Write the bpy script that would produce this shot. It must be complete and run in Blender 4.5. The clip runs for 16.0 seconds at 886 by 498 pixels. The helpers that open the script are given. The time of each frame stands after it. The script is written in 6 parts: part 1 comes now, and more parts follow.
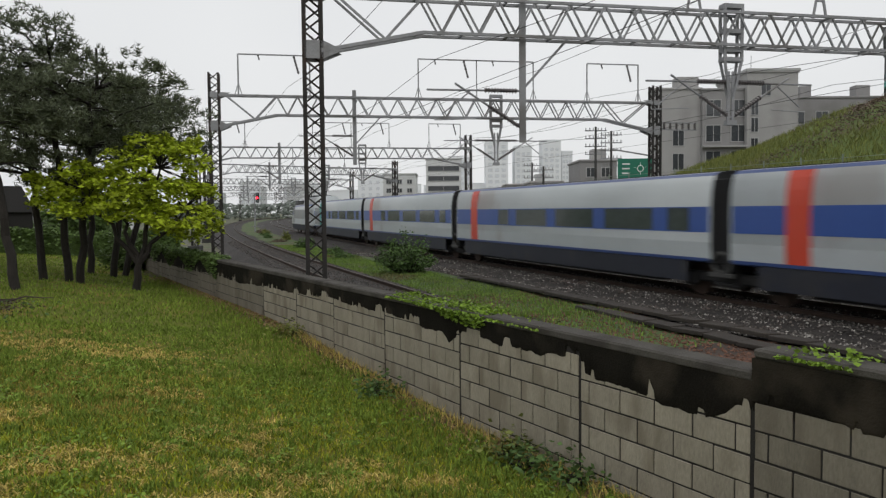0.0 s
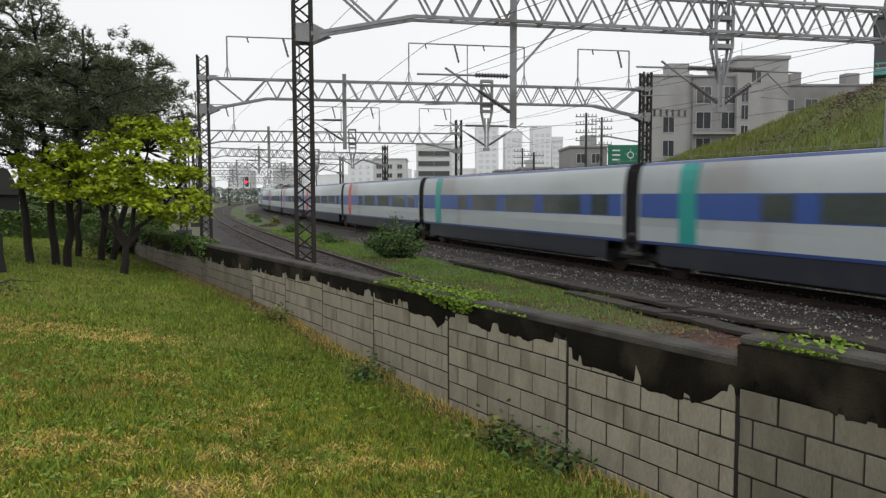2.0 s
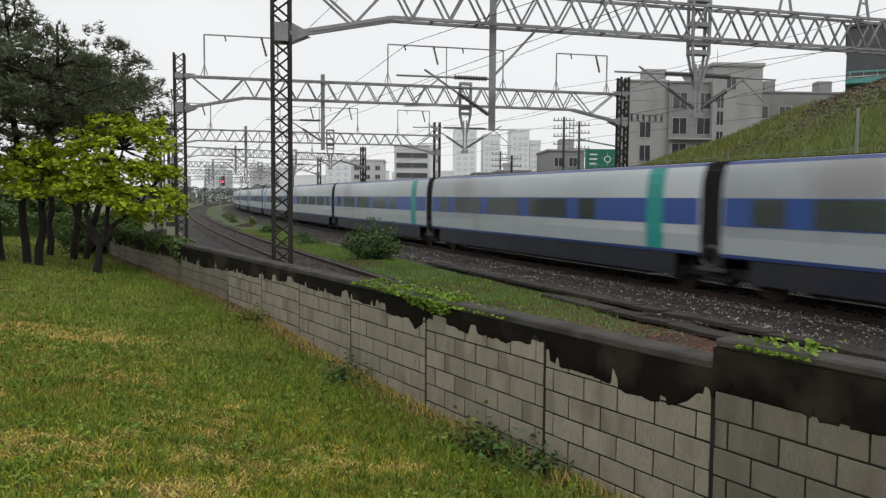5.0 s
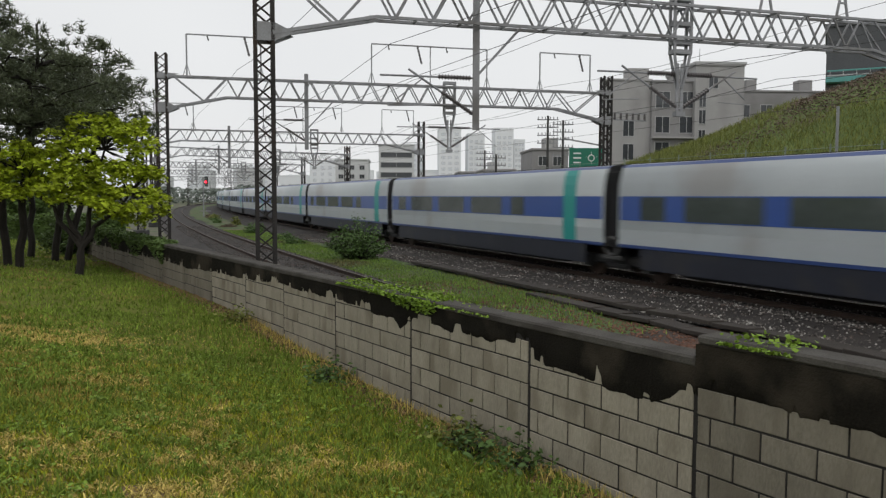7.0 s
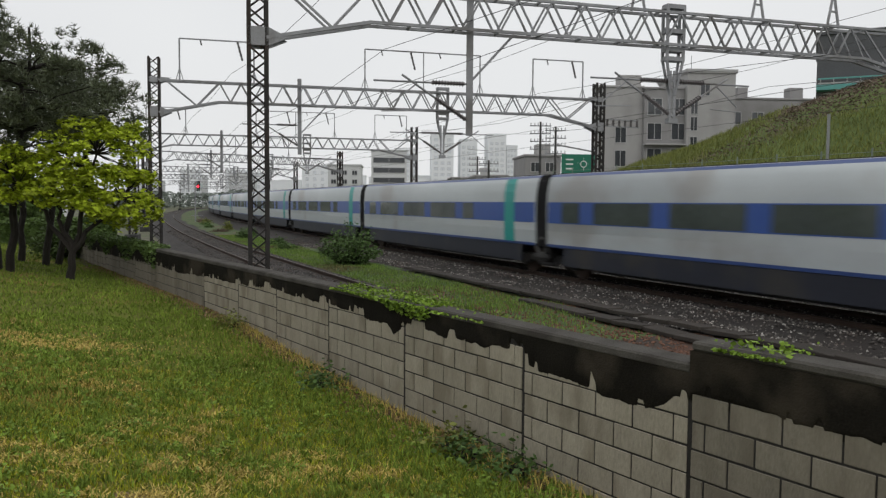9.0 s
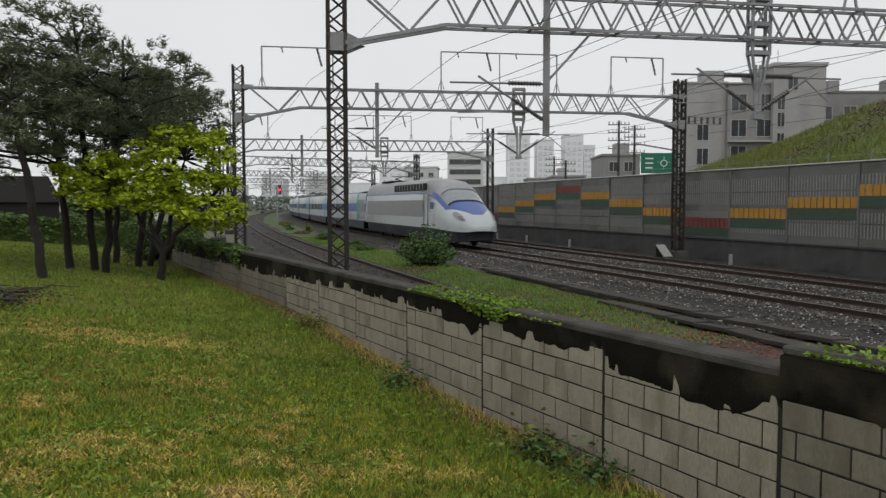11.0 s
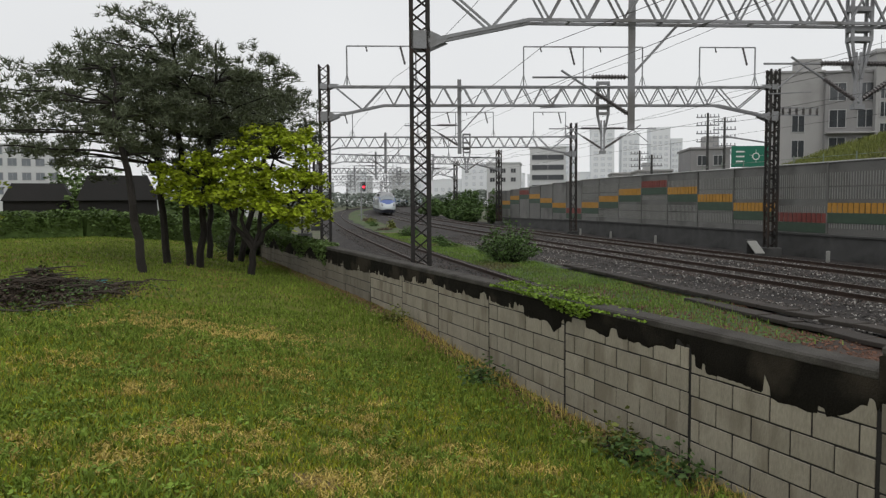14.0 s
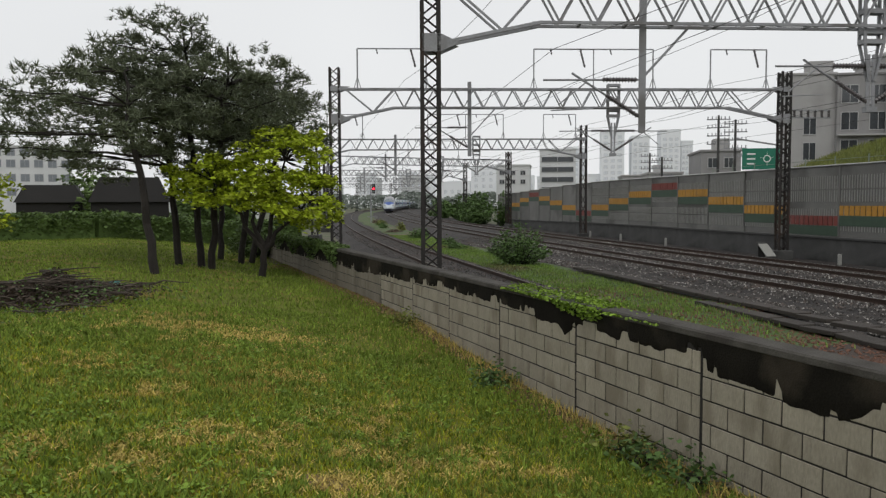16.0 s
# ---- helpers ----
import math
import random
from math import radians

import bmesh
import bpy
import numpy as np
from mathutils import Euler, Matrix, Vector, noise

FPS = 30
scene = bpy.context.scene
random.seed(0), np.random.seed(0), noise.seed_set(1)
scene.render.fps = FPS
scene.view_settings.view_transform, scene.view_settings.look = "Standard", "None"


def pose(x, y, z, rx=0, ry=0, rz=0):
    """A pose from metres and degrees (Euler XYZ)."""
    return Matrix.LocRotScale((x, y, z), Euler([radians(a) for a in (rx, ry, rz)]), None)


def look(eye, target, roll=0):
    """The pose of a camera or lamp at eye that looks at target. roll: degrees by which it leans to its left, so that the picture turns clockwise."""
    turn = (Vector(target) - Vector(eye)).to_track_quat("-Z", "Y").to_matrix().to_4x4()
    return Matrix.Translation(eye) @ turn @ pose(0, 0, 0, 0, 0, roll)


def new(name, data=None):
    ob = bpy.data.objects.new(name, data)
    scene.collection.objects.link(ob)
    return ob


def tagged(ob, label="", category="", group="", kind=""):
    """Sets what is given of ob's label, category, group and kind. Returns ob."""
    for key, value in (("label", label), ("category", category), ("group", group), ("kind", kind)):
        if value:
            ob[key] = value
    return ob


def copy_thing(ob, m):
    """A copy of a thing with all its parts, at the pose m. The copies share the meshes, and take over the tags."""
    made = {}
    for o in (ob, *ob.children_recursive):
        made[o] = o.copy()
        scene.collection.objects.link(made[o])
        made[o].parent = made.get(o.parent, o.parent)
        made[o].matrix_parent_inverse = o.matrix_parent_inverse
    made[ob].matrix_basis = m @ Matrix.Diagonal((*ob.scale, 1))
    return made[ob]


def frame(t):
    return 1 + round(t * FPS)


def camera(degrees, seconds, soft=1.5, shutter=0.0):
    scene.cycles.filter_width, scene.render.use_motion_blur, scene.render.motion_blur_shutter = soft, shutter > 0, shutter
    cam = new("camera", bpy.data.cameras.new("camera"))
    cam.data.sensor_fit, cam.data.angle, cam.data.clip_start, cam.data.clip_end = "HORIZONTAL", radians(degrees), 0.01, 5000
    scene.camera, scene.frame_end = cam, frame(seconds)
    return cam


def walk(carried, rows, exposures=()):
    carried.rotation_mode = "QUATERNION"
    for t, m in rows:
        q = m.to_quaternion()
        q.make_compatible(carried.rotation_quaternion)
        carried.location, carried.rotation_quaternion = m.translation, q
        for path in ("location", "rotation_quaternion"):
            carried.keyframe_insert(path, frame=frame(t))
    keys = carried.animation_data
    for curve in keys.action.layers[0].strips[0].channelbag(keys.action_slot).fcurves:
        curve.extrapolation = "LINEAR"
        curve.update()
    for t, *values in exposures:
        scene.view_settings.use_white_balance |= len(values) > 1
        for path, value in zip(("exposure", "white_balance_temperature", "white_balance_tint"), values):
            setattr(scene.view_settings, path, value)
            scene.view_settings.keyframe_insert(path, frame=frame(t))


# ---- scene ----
# ---- camera ----
EYE = 2.4          # eye height above the rail heads (z = 0)
PATH = [
    (0.0, 0.012, 0.013, 0.002, 0.07, -2.88, 0.51),
    (0.5, 0.028, -0.006, 0.001, 0.53, -3.25, 0.17),
    (1.0, 0.045, 0.008, 0.009, 0.66, -4.66, 0.68),
    (1.5, 0.023, 0.006, 0.006, -0.59, -4.34, 0.39),
    (2.0, 0.024, 0.021, 0.003, -0.66, -3.98, 0.15),
    (2.5, 0.025, 0.016, 0.003, -0.70, -3.82, 0.06),
    (3.0, 0.022, 0.020, -0.012, -1.02, -4.14, -0.13),
    (3.5, 0.022, 0.009, -0.003, -0.97, -3.75, -0.04),
    (4.0, 0.020, 0.022, 0.002, -1.53, -4.04, 0.08),
    (4.5, 0.010, 0.033, -0.005, -2.07, -3.82, -0.23),
    (7.0, 0.017, 0.019, -0.005, -3.46, -3.86, -0.21),
    (7.5, 0.017, 0.032, -0.007, -4.37, -3.69, -0.28),
    (8.0, 0.011, 0.020, -0.003, -4.31, -3.68, -0.40),
    (10.5, -0.014, 0.033, -0.007, -1.16, -3.07, 0.06),
    (11.0, -0.017, 0.032, -0.008, 1.64, -3.36, 0.06),
    (11.5, -0.028, 0.014, -0.016, 4.17, -3.26, 0.46),
    (12.0, -0.036, -0.039, -0.009, 6.84, -3.37, 0.68),
    (12.5, -0.030, -0.023, -0.004, 7.07, -3.57, 0.63),
    (13.0, -0.023, -0.026, 0.003, 7.26, -3.71, 0.55),
    (13.5, -0.027, -0.020, 0.005, 7.65, -3.71, 0.54),
    (14.0, -0.016, -0.013, -0.005, 7.75, -3.63, 0.35),
    (14.5, -0.034, -0.036, 0.003, 8.01, -3.85, 0.01),
    (15.0, -0.024, -0.035, 0.002, 8.57, -3.63, 0.13),
    (15.5, -0.033, -0.048, 0.006, 8.27, -3.63, 0.18),
    (16.0, -0.035, -0.050, 0.006, 8.45, -3.48, 0.26),
]
cam = camera(60.0, 16.0, soft=1.3, shutter=0.32)
walk(cam, [(t, pose(x, y, EYE + z, 90 + p, r, w)) for t, x, y, z, w, p, r in PATH],
     exposures=[(0.0, -0.03), (1.0, -0.04), (1.5, 0.13), (2.0, 0.19), (4.0, 0.17), (4.7, 0.13), (7.0, 0.0), (8.0, -0.04), (10.5, -0.01), (11.0, -0.08), (11.5, -0.29), (12.0, -0.33), (13.0, -0.14), (14.5, -0.02), (16.0, 0.0)])

# ---- light: an overcast, hazy day ----
world = bpy.data.worlds.new("overcast_sky")
scene.world = world
world.use_nodes = True
wn, wl = world.node_tree.nodes, world.node_tree.links
sky = wn.new("ShaderNodeTexSky")
sky.sky_type = "NISHITA"
sky.sun_disc = False
sky.sun_elevation, sky.sun_rotation = radians(52), radians(200)
sky.air_density, sky.dust_density = 1.0, 6.0
cloud_mix = wn.new("ShaderNodeMix")
cloud_mix.data_type = "RGBA"
cloud_mix.inputs[0].default_value = 0.93
cloud_noise = wn.new("ShaderNodeTexNoise")
cloud_noise.inputs["Scale"].default_value = 1.6
cloud_noise.inputs["Detail"].default_value = 3
cloud_ramp = wn.new("ShaderNodeValToRGB")
cloud_ramp.color_ramp.elements[0].position, cloud_ramp.color_ramp.elements[1].position = 0.3, 0.75
cloud_ramp.color_ramp.elements[0].color = (7.5, 7.62, 7.75, 1)
cloud_ramp.color_ramp.elements[1].color = (8.7, 8.78, 8.8, 1)
wl.new(cloud_noise.outputs["Fac"], cloud_ramp.inputs[0])
wl.new(sky.outputs[0], cloud_mix.inputs[6])
wl.new(cloud_ramp.outputs[0], cloud_mix.inputs[7])
wl.new(cloud_mix.outputs[2], wn["Background"].inputs[0])
wn["Background"].inputs[1].default_value = 0.105
sun = new("sun", bpy.data.lights.new("sun", "SUN"))
sun.data.energy, sun.data.angle, sun.data.color = 0.5, radians(30), (1.0, 0.97, 0.92)
sun.matrix_world = look((20, -40, 60), (0, 10, 0))


# ---- materials ----
def mat(name, colour, rough=0.7, metal=0.0, vary=0.25, scale=3.0, fine=40.0, bump=0.15, second=None, amount=0.5,
        island=0.0, spec=0.5, objrand=0.0, stretch=None):
    """A surface with broad and fine variation, wear of a second colour, and relief."""
    m = bpy.data.materials.new(name)
    m.use_nodes = True
    n, l = m.node_tree.nodes, m.node_tree.links
    b = n["Principled BSDF"]
    b.inputs["Roughness"].default_value, b.inputs["Metallic"].default_value = rough, metal
    b.inputs["Specular IOR Level"].default_value = spec
    co = n.new("ShaderNodeTexCoord")
    src = co.outputs["Object"]
    if stretch:
        mp = n.new("ShaderNodeMapping")
        mp.inputs["Scale"].default_value = stretch
        l.new(src, mp.inputs[0])
        src = mp.outputs[0]
    if objrand:
        sh = n.new("ShaderNodeVectorMath")
        sh.operation = "MULTIPLY_ADD"
        l.new(n.new("ShaderNodeObjectInfo").outputs["Random"], sh.inputs[0])
        sh.inputs[1].default_value = (53, 31, 17)
        l.new(src, sh.inputs[2])
        src = sh.outputs[0]
    big, small = n.new("ShaderNodeTexNoise"), n.new("ShaderNodeTexNoise")
    big.inputs["Scale"].default_value, small.inputs["Scale"].default_value = scale, fine
    big.inputs["Detail"].default_value, small.inputs["Detail"].default_value = 4, 3
    l.new(src, big.inputs[0]), l.new(src, small.inputs[0])
    ramp = n.new("ShaderNodeValToRGB")
    dark = tuple(c * (1 - vary) for c in colour)
    light = tuple(min(1, c * (1 + vary)) for c in colour)
    ramp.color_ramp.elements[0].position, ramp.color_ramp.elements[1].position = 0.3, 0.7
    ramp.color_ramp.elements[0].color, ramp.color_ramp.elements[1].color = (*dark, 1), (*light, 1)
    add = n.new("ShaderNodeMath")
    add.operation = "MULTIPLY_ADD"
    add.inputs[1].default_value = 0.5
    half = n.new("ShaderNodeMath")
    half.operation = "MULTIPLY"
    half.inputs[1].default_value = 0.5
    l.new(small.outputs["Fac"], half.inputs[0])
    l.new(big.outputs["Fac"], add.inputs[0]), l.new(half.outputs[0], add.inputs[2])
    l.new(add.outputs[0], ramp.inputs[0])
    out = ramp.outputs[0]
    if second:
        patch = n.new("ShaderNodeTexNoise")
        patch.inputs["Scale"].default_value, patch.inputs["Detail"].default_value = scale * 0.45, 6
        l.new(src, patch.inputs[0])
        pr = n.new("ShaderNodeValToRGB")
        pr.color_ramp.elements[0].position, pr.color_ramp.elements[1].position = 0.62 - 0.25 * amount, 0.72 - 0.2 * amount
        l.new(patch.outputs["Fac"], pr.inputs[0])
        mx = n.new("ShaderNodeMix")
        mx.data_type = "RGBA"
        l.new(pr.outputs[0], mx.inputs[0]), l.new(out, mx.inputs[6])
        mx.inputs[7].default_value = (*second, 1)
        out = mx.outputs[2]
    if island or objrand:
        hsv = n.new("ShaderNodeHueSaturation")
        k = island or objrand
        if island:
            geo = n.new("ShaderNodeNewGeometry")
            rnd = geo.outputs["Random Per Island"]
        else:
            rnd = n.new("ShaderNodeObjectInfo").outputs["Random"]
        mr = n.new("ShaderNodeMapRange")
        mr.inputs[3].default_value, mr.inputs[4].default_value = 1 - k, 1 + k
        l.new(rnd, mr.inputs[0]), l.new(mr.outputs[0], hsv.inputs["Value"]), l.new(out, hsv.inputs["Color"])
        out = hsv.outputs[0]
    l.new(out, b.inputs["Base Color"])
    if bump:
        bp = n.new("ShaderNodeBump")
        bp.inputs["Strength"].default_value, bp.inputs["Distance"].default_value = bump, 0.02
        l.new(small.outputs["Fac"], bp.inputs["Height"]), l.new(bp.outputs[0], b.inputs["Normal"])
    return m


def glow(name, colour, strength):
    m = bpy.data.materials.new(name)
    m.use_nodes = True
    b = m.node_tree.nodes["Principled BSDF"]
    b.inputs["Base Color"].default_value = (*colour, 1)
    b.inputs["Emission Color"].default_value, b.inputs["Emission Strength"].default_value = (*colour, 1), strength
    return m


STEEL = mat("painted_grey_steel", (0.27, 0.275, 0.285), 0.55, 0.2, 0.25, 1.5, 30, 0.1, (0.16, 0.155, 0.15), 0.35)
STEEL_DARK = mat("weathered_dark_steel", (0.026, 0.023, 0.021), 0.8, 0.1, 0.4, 1.2, 25, 0.15, (0.04, 0.026, 0.018), 0.4)
RAIL_SIDE = mat("rusty_rail", (0.055, 0.035, 0.026), 0.75, 0.3, 0.35, 4, 40)
CABLE = mat("cable", (0.05, 0.05, 0.05), 0.6, 0.3, 0.1, 1, 5, 0)
INSUL = mat("brown_insulator", (0.1, 0.09, 0.09), 0.3, 0, 0.2, 5, 30, 0)
CONC_WALL = mat("grey_concrete_block", (0.3, 0.272, 0.214), 0.95, 0, 0.22, 5, 60, 0.35, (0.21, 0.185, 0.14), 0.35, objrand=0.1, spec=0.25, stretch=(1, 1, 0.35))
# darker grey for bays below zero, bays past five and far_blocks
CONC_DARKER = mat("darker_grey_concrete_block", (0.195, 0.177, 0.14), 0.95, 0, 0.22, 5, 60, 0.35, (0.15, 0.133, 0.103), 0.4, objrand=0.1, spec=0.25, stretch=(1, 1, 0.35))
MORTAR = mat("dark_mortar", (0.022, 0.02, 0.018), 0.95, 0, 0.3, 8, 80, 0.3)
COPING = mat("damp_blackened_cement", (0.014, 0.0125, 0.01), 0.95, 0, 0.45, 3, 60, 0.4, (0.045, 0.038, 0.029), 0.45, spec=0.08)
COPING_TOP = mat("grey_cement_coping", (0.075, 0.07, 0.062), 0.9, 0, 0.3, 4, 60, 0.4, (0.05, 0.045, 0.04), 0.5, spec=0.2)
CONC_DARK = mat("sooty_concrete", (0.066, 0.066, 0.064), 0.9, 0, 0.35, 1.2, 40, 0.2, (0.035, 0.035, 0.034), 0.45)
BALLAST = mat("grey_brown_ballast", (0.028, 0.024, 0.022), 0.95, 0, 0.55, 1.5, 30, 0.9, (0.04, 0.034, 0.031), 0.5)
STONE = mat("ballast_stone", (0.088, 0.08, 0.073), 0.95, 0, 0.3, 1.2, 60, 0.2, (0.085, 0.066, 0.056), 0.45, island=0.75)
SLEEPER = mat("concrete_sleeper", (0.1, 0.093, 0.086), 0.9, 0, 0.25, 5, 60)
TRAIN_WHITE = mat("train_silver_white_paint", (0.51, 0.55, 0.565), 0.3, 0.1, 0.06, 0.7, 12, 0.02, (0.4, 0.4, 0.39), 0.25)
TRAIN_GREY = mat("train_grey_panel", (0.26, 0.27, 0.27), 0.4, 0.1, 0.08, 0.7, 12, 0.02)
TRAIN_BLUE = mat("train_blue_paint", (0.045, 0.1, 0.34), 0.3, 0, 0.08, 0.7, 12, 0.02)
TRAIN_ROOF = mat("train_roof_grey", (0.33, 0.34, 0.35), 0.5, 0, 0.15, 0.6, 10, 0.03, (0.24, 0.24, 0.24), 0.3)
TRAIN_DARK = mat("train_underframe_grime", (0.015, 0.015, 0.016), 0.8, 0, 0.4, 1.4, 20, 0.2, (0.03, 0.027, 0.024), 0.3)
TRAIN_SKIRT = mat("train_dark_skirt", (0.022, 0.023, 0.027), 0.7, 0, 0.3, 1.0, 14, 0.1, (0.035, 0.032, 0.029), 0.3)
TRAIN_NAVY = mat("train_navy_skirt", (0.013, 0.016, 0.028), 0.6, 0, 0.3, 1.0, 14, 0.1, (0.035, 0.033, 0.032), 0.35)
TRAIN_DBLUE = mat("train_deep_blue_edge", (0.03, 0.062, 0.2), 0.35, 0, 0.12, 0.7, 12, 0.02)
TRAIN_RED = mat("door_orange_red", (0.62, 0.07, 0.035), 0.4, 0, 0.06, 1, 10, 0)
TRAIN_TEAL = mat("door_teal", (0.02, 0.33, 0.3), 0.4, 0, 0.06, 1, 10, 0)
# tinted glass, with reflected greenish sky put into its base colour
GLASS_DARK = mat("tinted_reflecting_train_glass", (0.075, 0.09, 0.085), 0.1, 0, 0.3, 0.8, 6, 0, spec=0.8)
# windscreen base colour paled to put the sky's reflection into it
WINDSCREEN = mat("sky_paled_windscreen", (0.24, 0.27, 0.29), 0.08, 0, 0.15, 0.8, 5, 0, spec=0.9)
RUBBER = mat("black_rubber_bellows", (0.009, 0.009, 0.01), 0.8, 0, 0.2, 5, 40, 0.1)


# ---- geometry helpers ----
def part(name, bm, material, parent=None, label="", smooth=False, m=None):
    """Link a bmesh as one mesh object under a thing or a part."""
    me = bpy.data.meshes.new(name)
    if smooth:
        for f in bm.faces:
            f.smooth = True
    bm.to_mesh(me)
    bm.free()
    for k in (material if isinstance(material, (list, tuple)) else [material]):
        me.materials.append(k)
    ob = new(name, me)
    if parent is not None:
        ob.parent = parent
    if m is not None:
        ob.matrix_basis = m
    if label:
        ob["label"] = label
    return ob


def raw(name, verts, faces, material, parent=None, smooth=False, idx=None):
    me = bpy.data.meshes.new(name)
    me.from_pydata([tuple(v) for v in verts], [], [tuple(f) for f in faces])
    for k in (material if isinstance(material, (list, tuple)) else [material]):
        me.materials.append(k)
    if smooth:
        me.polygons.foreach_set("use_smooth", [True] * len(me.polygons))
    if idx is not None:
        me.polygons.foreach_set("material_index", idx)
    me.update()
    ob = new(name, me)
    if parent is not None:
        ob.parent = parent
    return ob


def empty(name, m, label, category, group="", kind=""):
    ob = new(name)
    ob.empty_display_size = 0.2
    ob.matrix_basis = m
    return tagged(ob, label, category, group, kind)


def box(bm, sx, sy, sz, c=(0, 0, 0), bevel=0.0, m=None):
    r = bmesh.ops.create_cube(bm, size=1)
    vs = r["verts"]
    for v in vs:
        v.co = Vector((v.co.x * sx + c[0], v.co.y * sy + c[1], v.co.z * sz + c[2]))
    if bevel:
        es = list({e for v in vs for e in v.link_edges})
        g = bmesh.ops.bevel(bm, geom=es, offset=bevel, segments=1, affect="EDGES")
        vs = list({v for f in g["faces"] for v in f.verts} | {v for v in vs if v.is_valid})
    if m is not None:
        bmesh.ops.transform(bm, matrix=m, verts=[v for v in vs if v.is_valid])
    return bm


def bar(bm, a, b, w, h=None, up=(0, 0, 1)):
    """A straight bar of w x h from a to b."""
    h = h or w
    a, b = Vector(a), Vector(b)
    d = (b - a).normalized()
    u = Vector(up)
    if abs(d.dot(u)) > 0.95:
        u = Vector((1, 0, 0))
    s = d.cross(u).normalized()
    u = s.cross(d)
    vs = [bm.verts.new(p + s * i * w / 2 + u * j * h / 2) for p in (a, b) for i, j in ((-1, -1), (1, -1), (1, 1), (-1, 1))]
    for f in ((0, 1, 2, 3), (7, 6, 5, 4), (0, 4, 5, 1), (1, 5, 6, 2), (2, 6, 7, 3), (3, 7, 4, 0)):
        bm.faces.new([vs[i] for i in f])


def tube(bm, pts, r, n=6, taper=None):
    """A round bar along points."""
    rings = []
    pts = [Vector(p) for p in pts]
    for i, p in enumerate(pts):
        d = (pts[min(i + 1, len(pts) - 1)] - pts[max(i - 1, 0)]).normalized()
        u = Vector((0, 0, 1)) if abs(d.z) < 0.9 else Vector((1, 0, 0))
        s = d.cross(u).normalized()
        u = s.cross(d)
        rr = taper[i] if taper else r
        rings.append([bm.verts.new(p + (s * math.cos(k * math.tau / n) + u * math.sin(k * math.tau / n)) * rr) for k in range(n)])
    for a, b in zip(rings, rings[1:]):
        for k in range(n):
            bm.faces.new((a[k], a[(k + 1) % n], b[(k + 1) % n], b[k]))
    bm.faces.new(rings[0][::-1]), bm.faces.new(rings[-1])


# ---- the plan: the railway's line and the garden wall's line ----
SIDE, HEAD, BEND = 13.876, 0.3832, 0.0009      # distance to the train's near side, heading, curvature


def line(s, off=0.0, z=0.0):
    """A point s metres along the railway and off metres to its far side from the train's near side."""
    h = HEAD - BEND * s
    return Vector((SIDE * math.cos(HEAD) - (math.cos(h) - math.cos(HEAD)) / BEND + off * math.cos(h),
                   SIDE * math.sin(HEAD) - (math.sin(h) - math.sin(HEAD)) / BEND + off * math.sin(h), z))


def heading(s):
    return math.degrees(HEAD - BEND * s)


def offset_of(x, y):
    """Where a ground point lies: along the railway, and off from the train's near side."""
    s = (x - SIDE * math.cos(HEAD)) * -math.sin(HEAD) + (y - SIDE * math.sin(HEAD)) * math.cos(HEAD)
    for _ in range(3):
        p = line(s)
        h = HEAD - BEND * s
        s += (x - p.x) * -math.sin(h) + (y - p.y) * math.cos(h)
    p = line(s)
    h = HEAD - BEND * s
    return s, (x - p.x) * math.cos(h) + (y - p.y) * math.sin(h)


TRACK_A, TRACK_B, TRACK_L = 1.45, 5.75, -7.05
WALL_0 = Vector((2.14, 5.265, 0))
WALL_U = Vector((-0.5004, 0.8658, 0))
WALL_N = Vector((-0.8658, -0.5004, 0))         # towards the lawn
WALL_TOP = 1.27


def wall_sd(x, y):
    d = Vector((x, y, 0)) - WALL_0
    return d.dot(WALL_U), d.dot(WALL_N)


def smooth01(x):
    x = max(0.0, min(1.0, x))
    return x * x * (3 - 2 * x)


def lawn_z(x, y):
    a, d = wall_sd(x, y)
    foot = -0.03 + 0.36 * smooth01((a - 2.5) / 9)
    z = foot + (0.88 - foot) * smooth01(d / 6.5) - 0.25 * smooth01((d - 9) / 14)
    return z + 0.03 * noise.noise(Vector((x * 0.5, y * 0.5, 0))) + 0.012 * noise.noise(Vector((x * 2.3, y * 2.3, 3)))


def bed_z(s, off):
    """Height of the track bed: ballast shoulders round the tracks."""
    z = -0.45
    for c in (TRACK_A, TRACK_B):
        z = max(z, -0.135 - 0.4 * max(0.0, abs(off - c) - 1.75))
    z = max(z, -0.13 - 0.35 * max(0.0, abs(off - TRACK_L) - 1.3))
    if -5.3 < off < -0.6:
        z = max(z, -0.28 + 0.1 * noise.noise(Vector((s * 0.4, off * 0.6, 1))))
    return z


# ---- ground, lawn, track bed ----
EARTH = mat("dull_earth_and_weeds", (0.1, 0.1, 0.06), 0.95, 0, 0.4, 0.3, 6, 0.3, (0.06, 0.085, 0.03), 0.5)
VERGE = mat("verge_grass_soil", (0.06, 0.095, 0.026), 0.95, 0, 0.4, 0.8, 14, 0.6, (0.115, 0.09, 0.055), 0.35)
RUST_BED = mat("rust_stained_bed", (0.05, 0.036, 0.028), 0.95, 0, 0.45, 1.2, 25, 0.7, (0.13, 0.055, 0.032), 0.55)
LAWN = mat("patchy_lawn_turf", (0.115, 0.128, 0.022), 0.95, 0, 0.4, 1.6, 22, 0.8, (0.2, 0.155, 0.04), 0.4, spec=0.15)

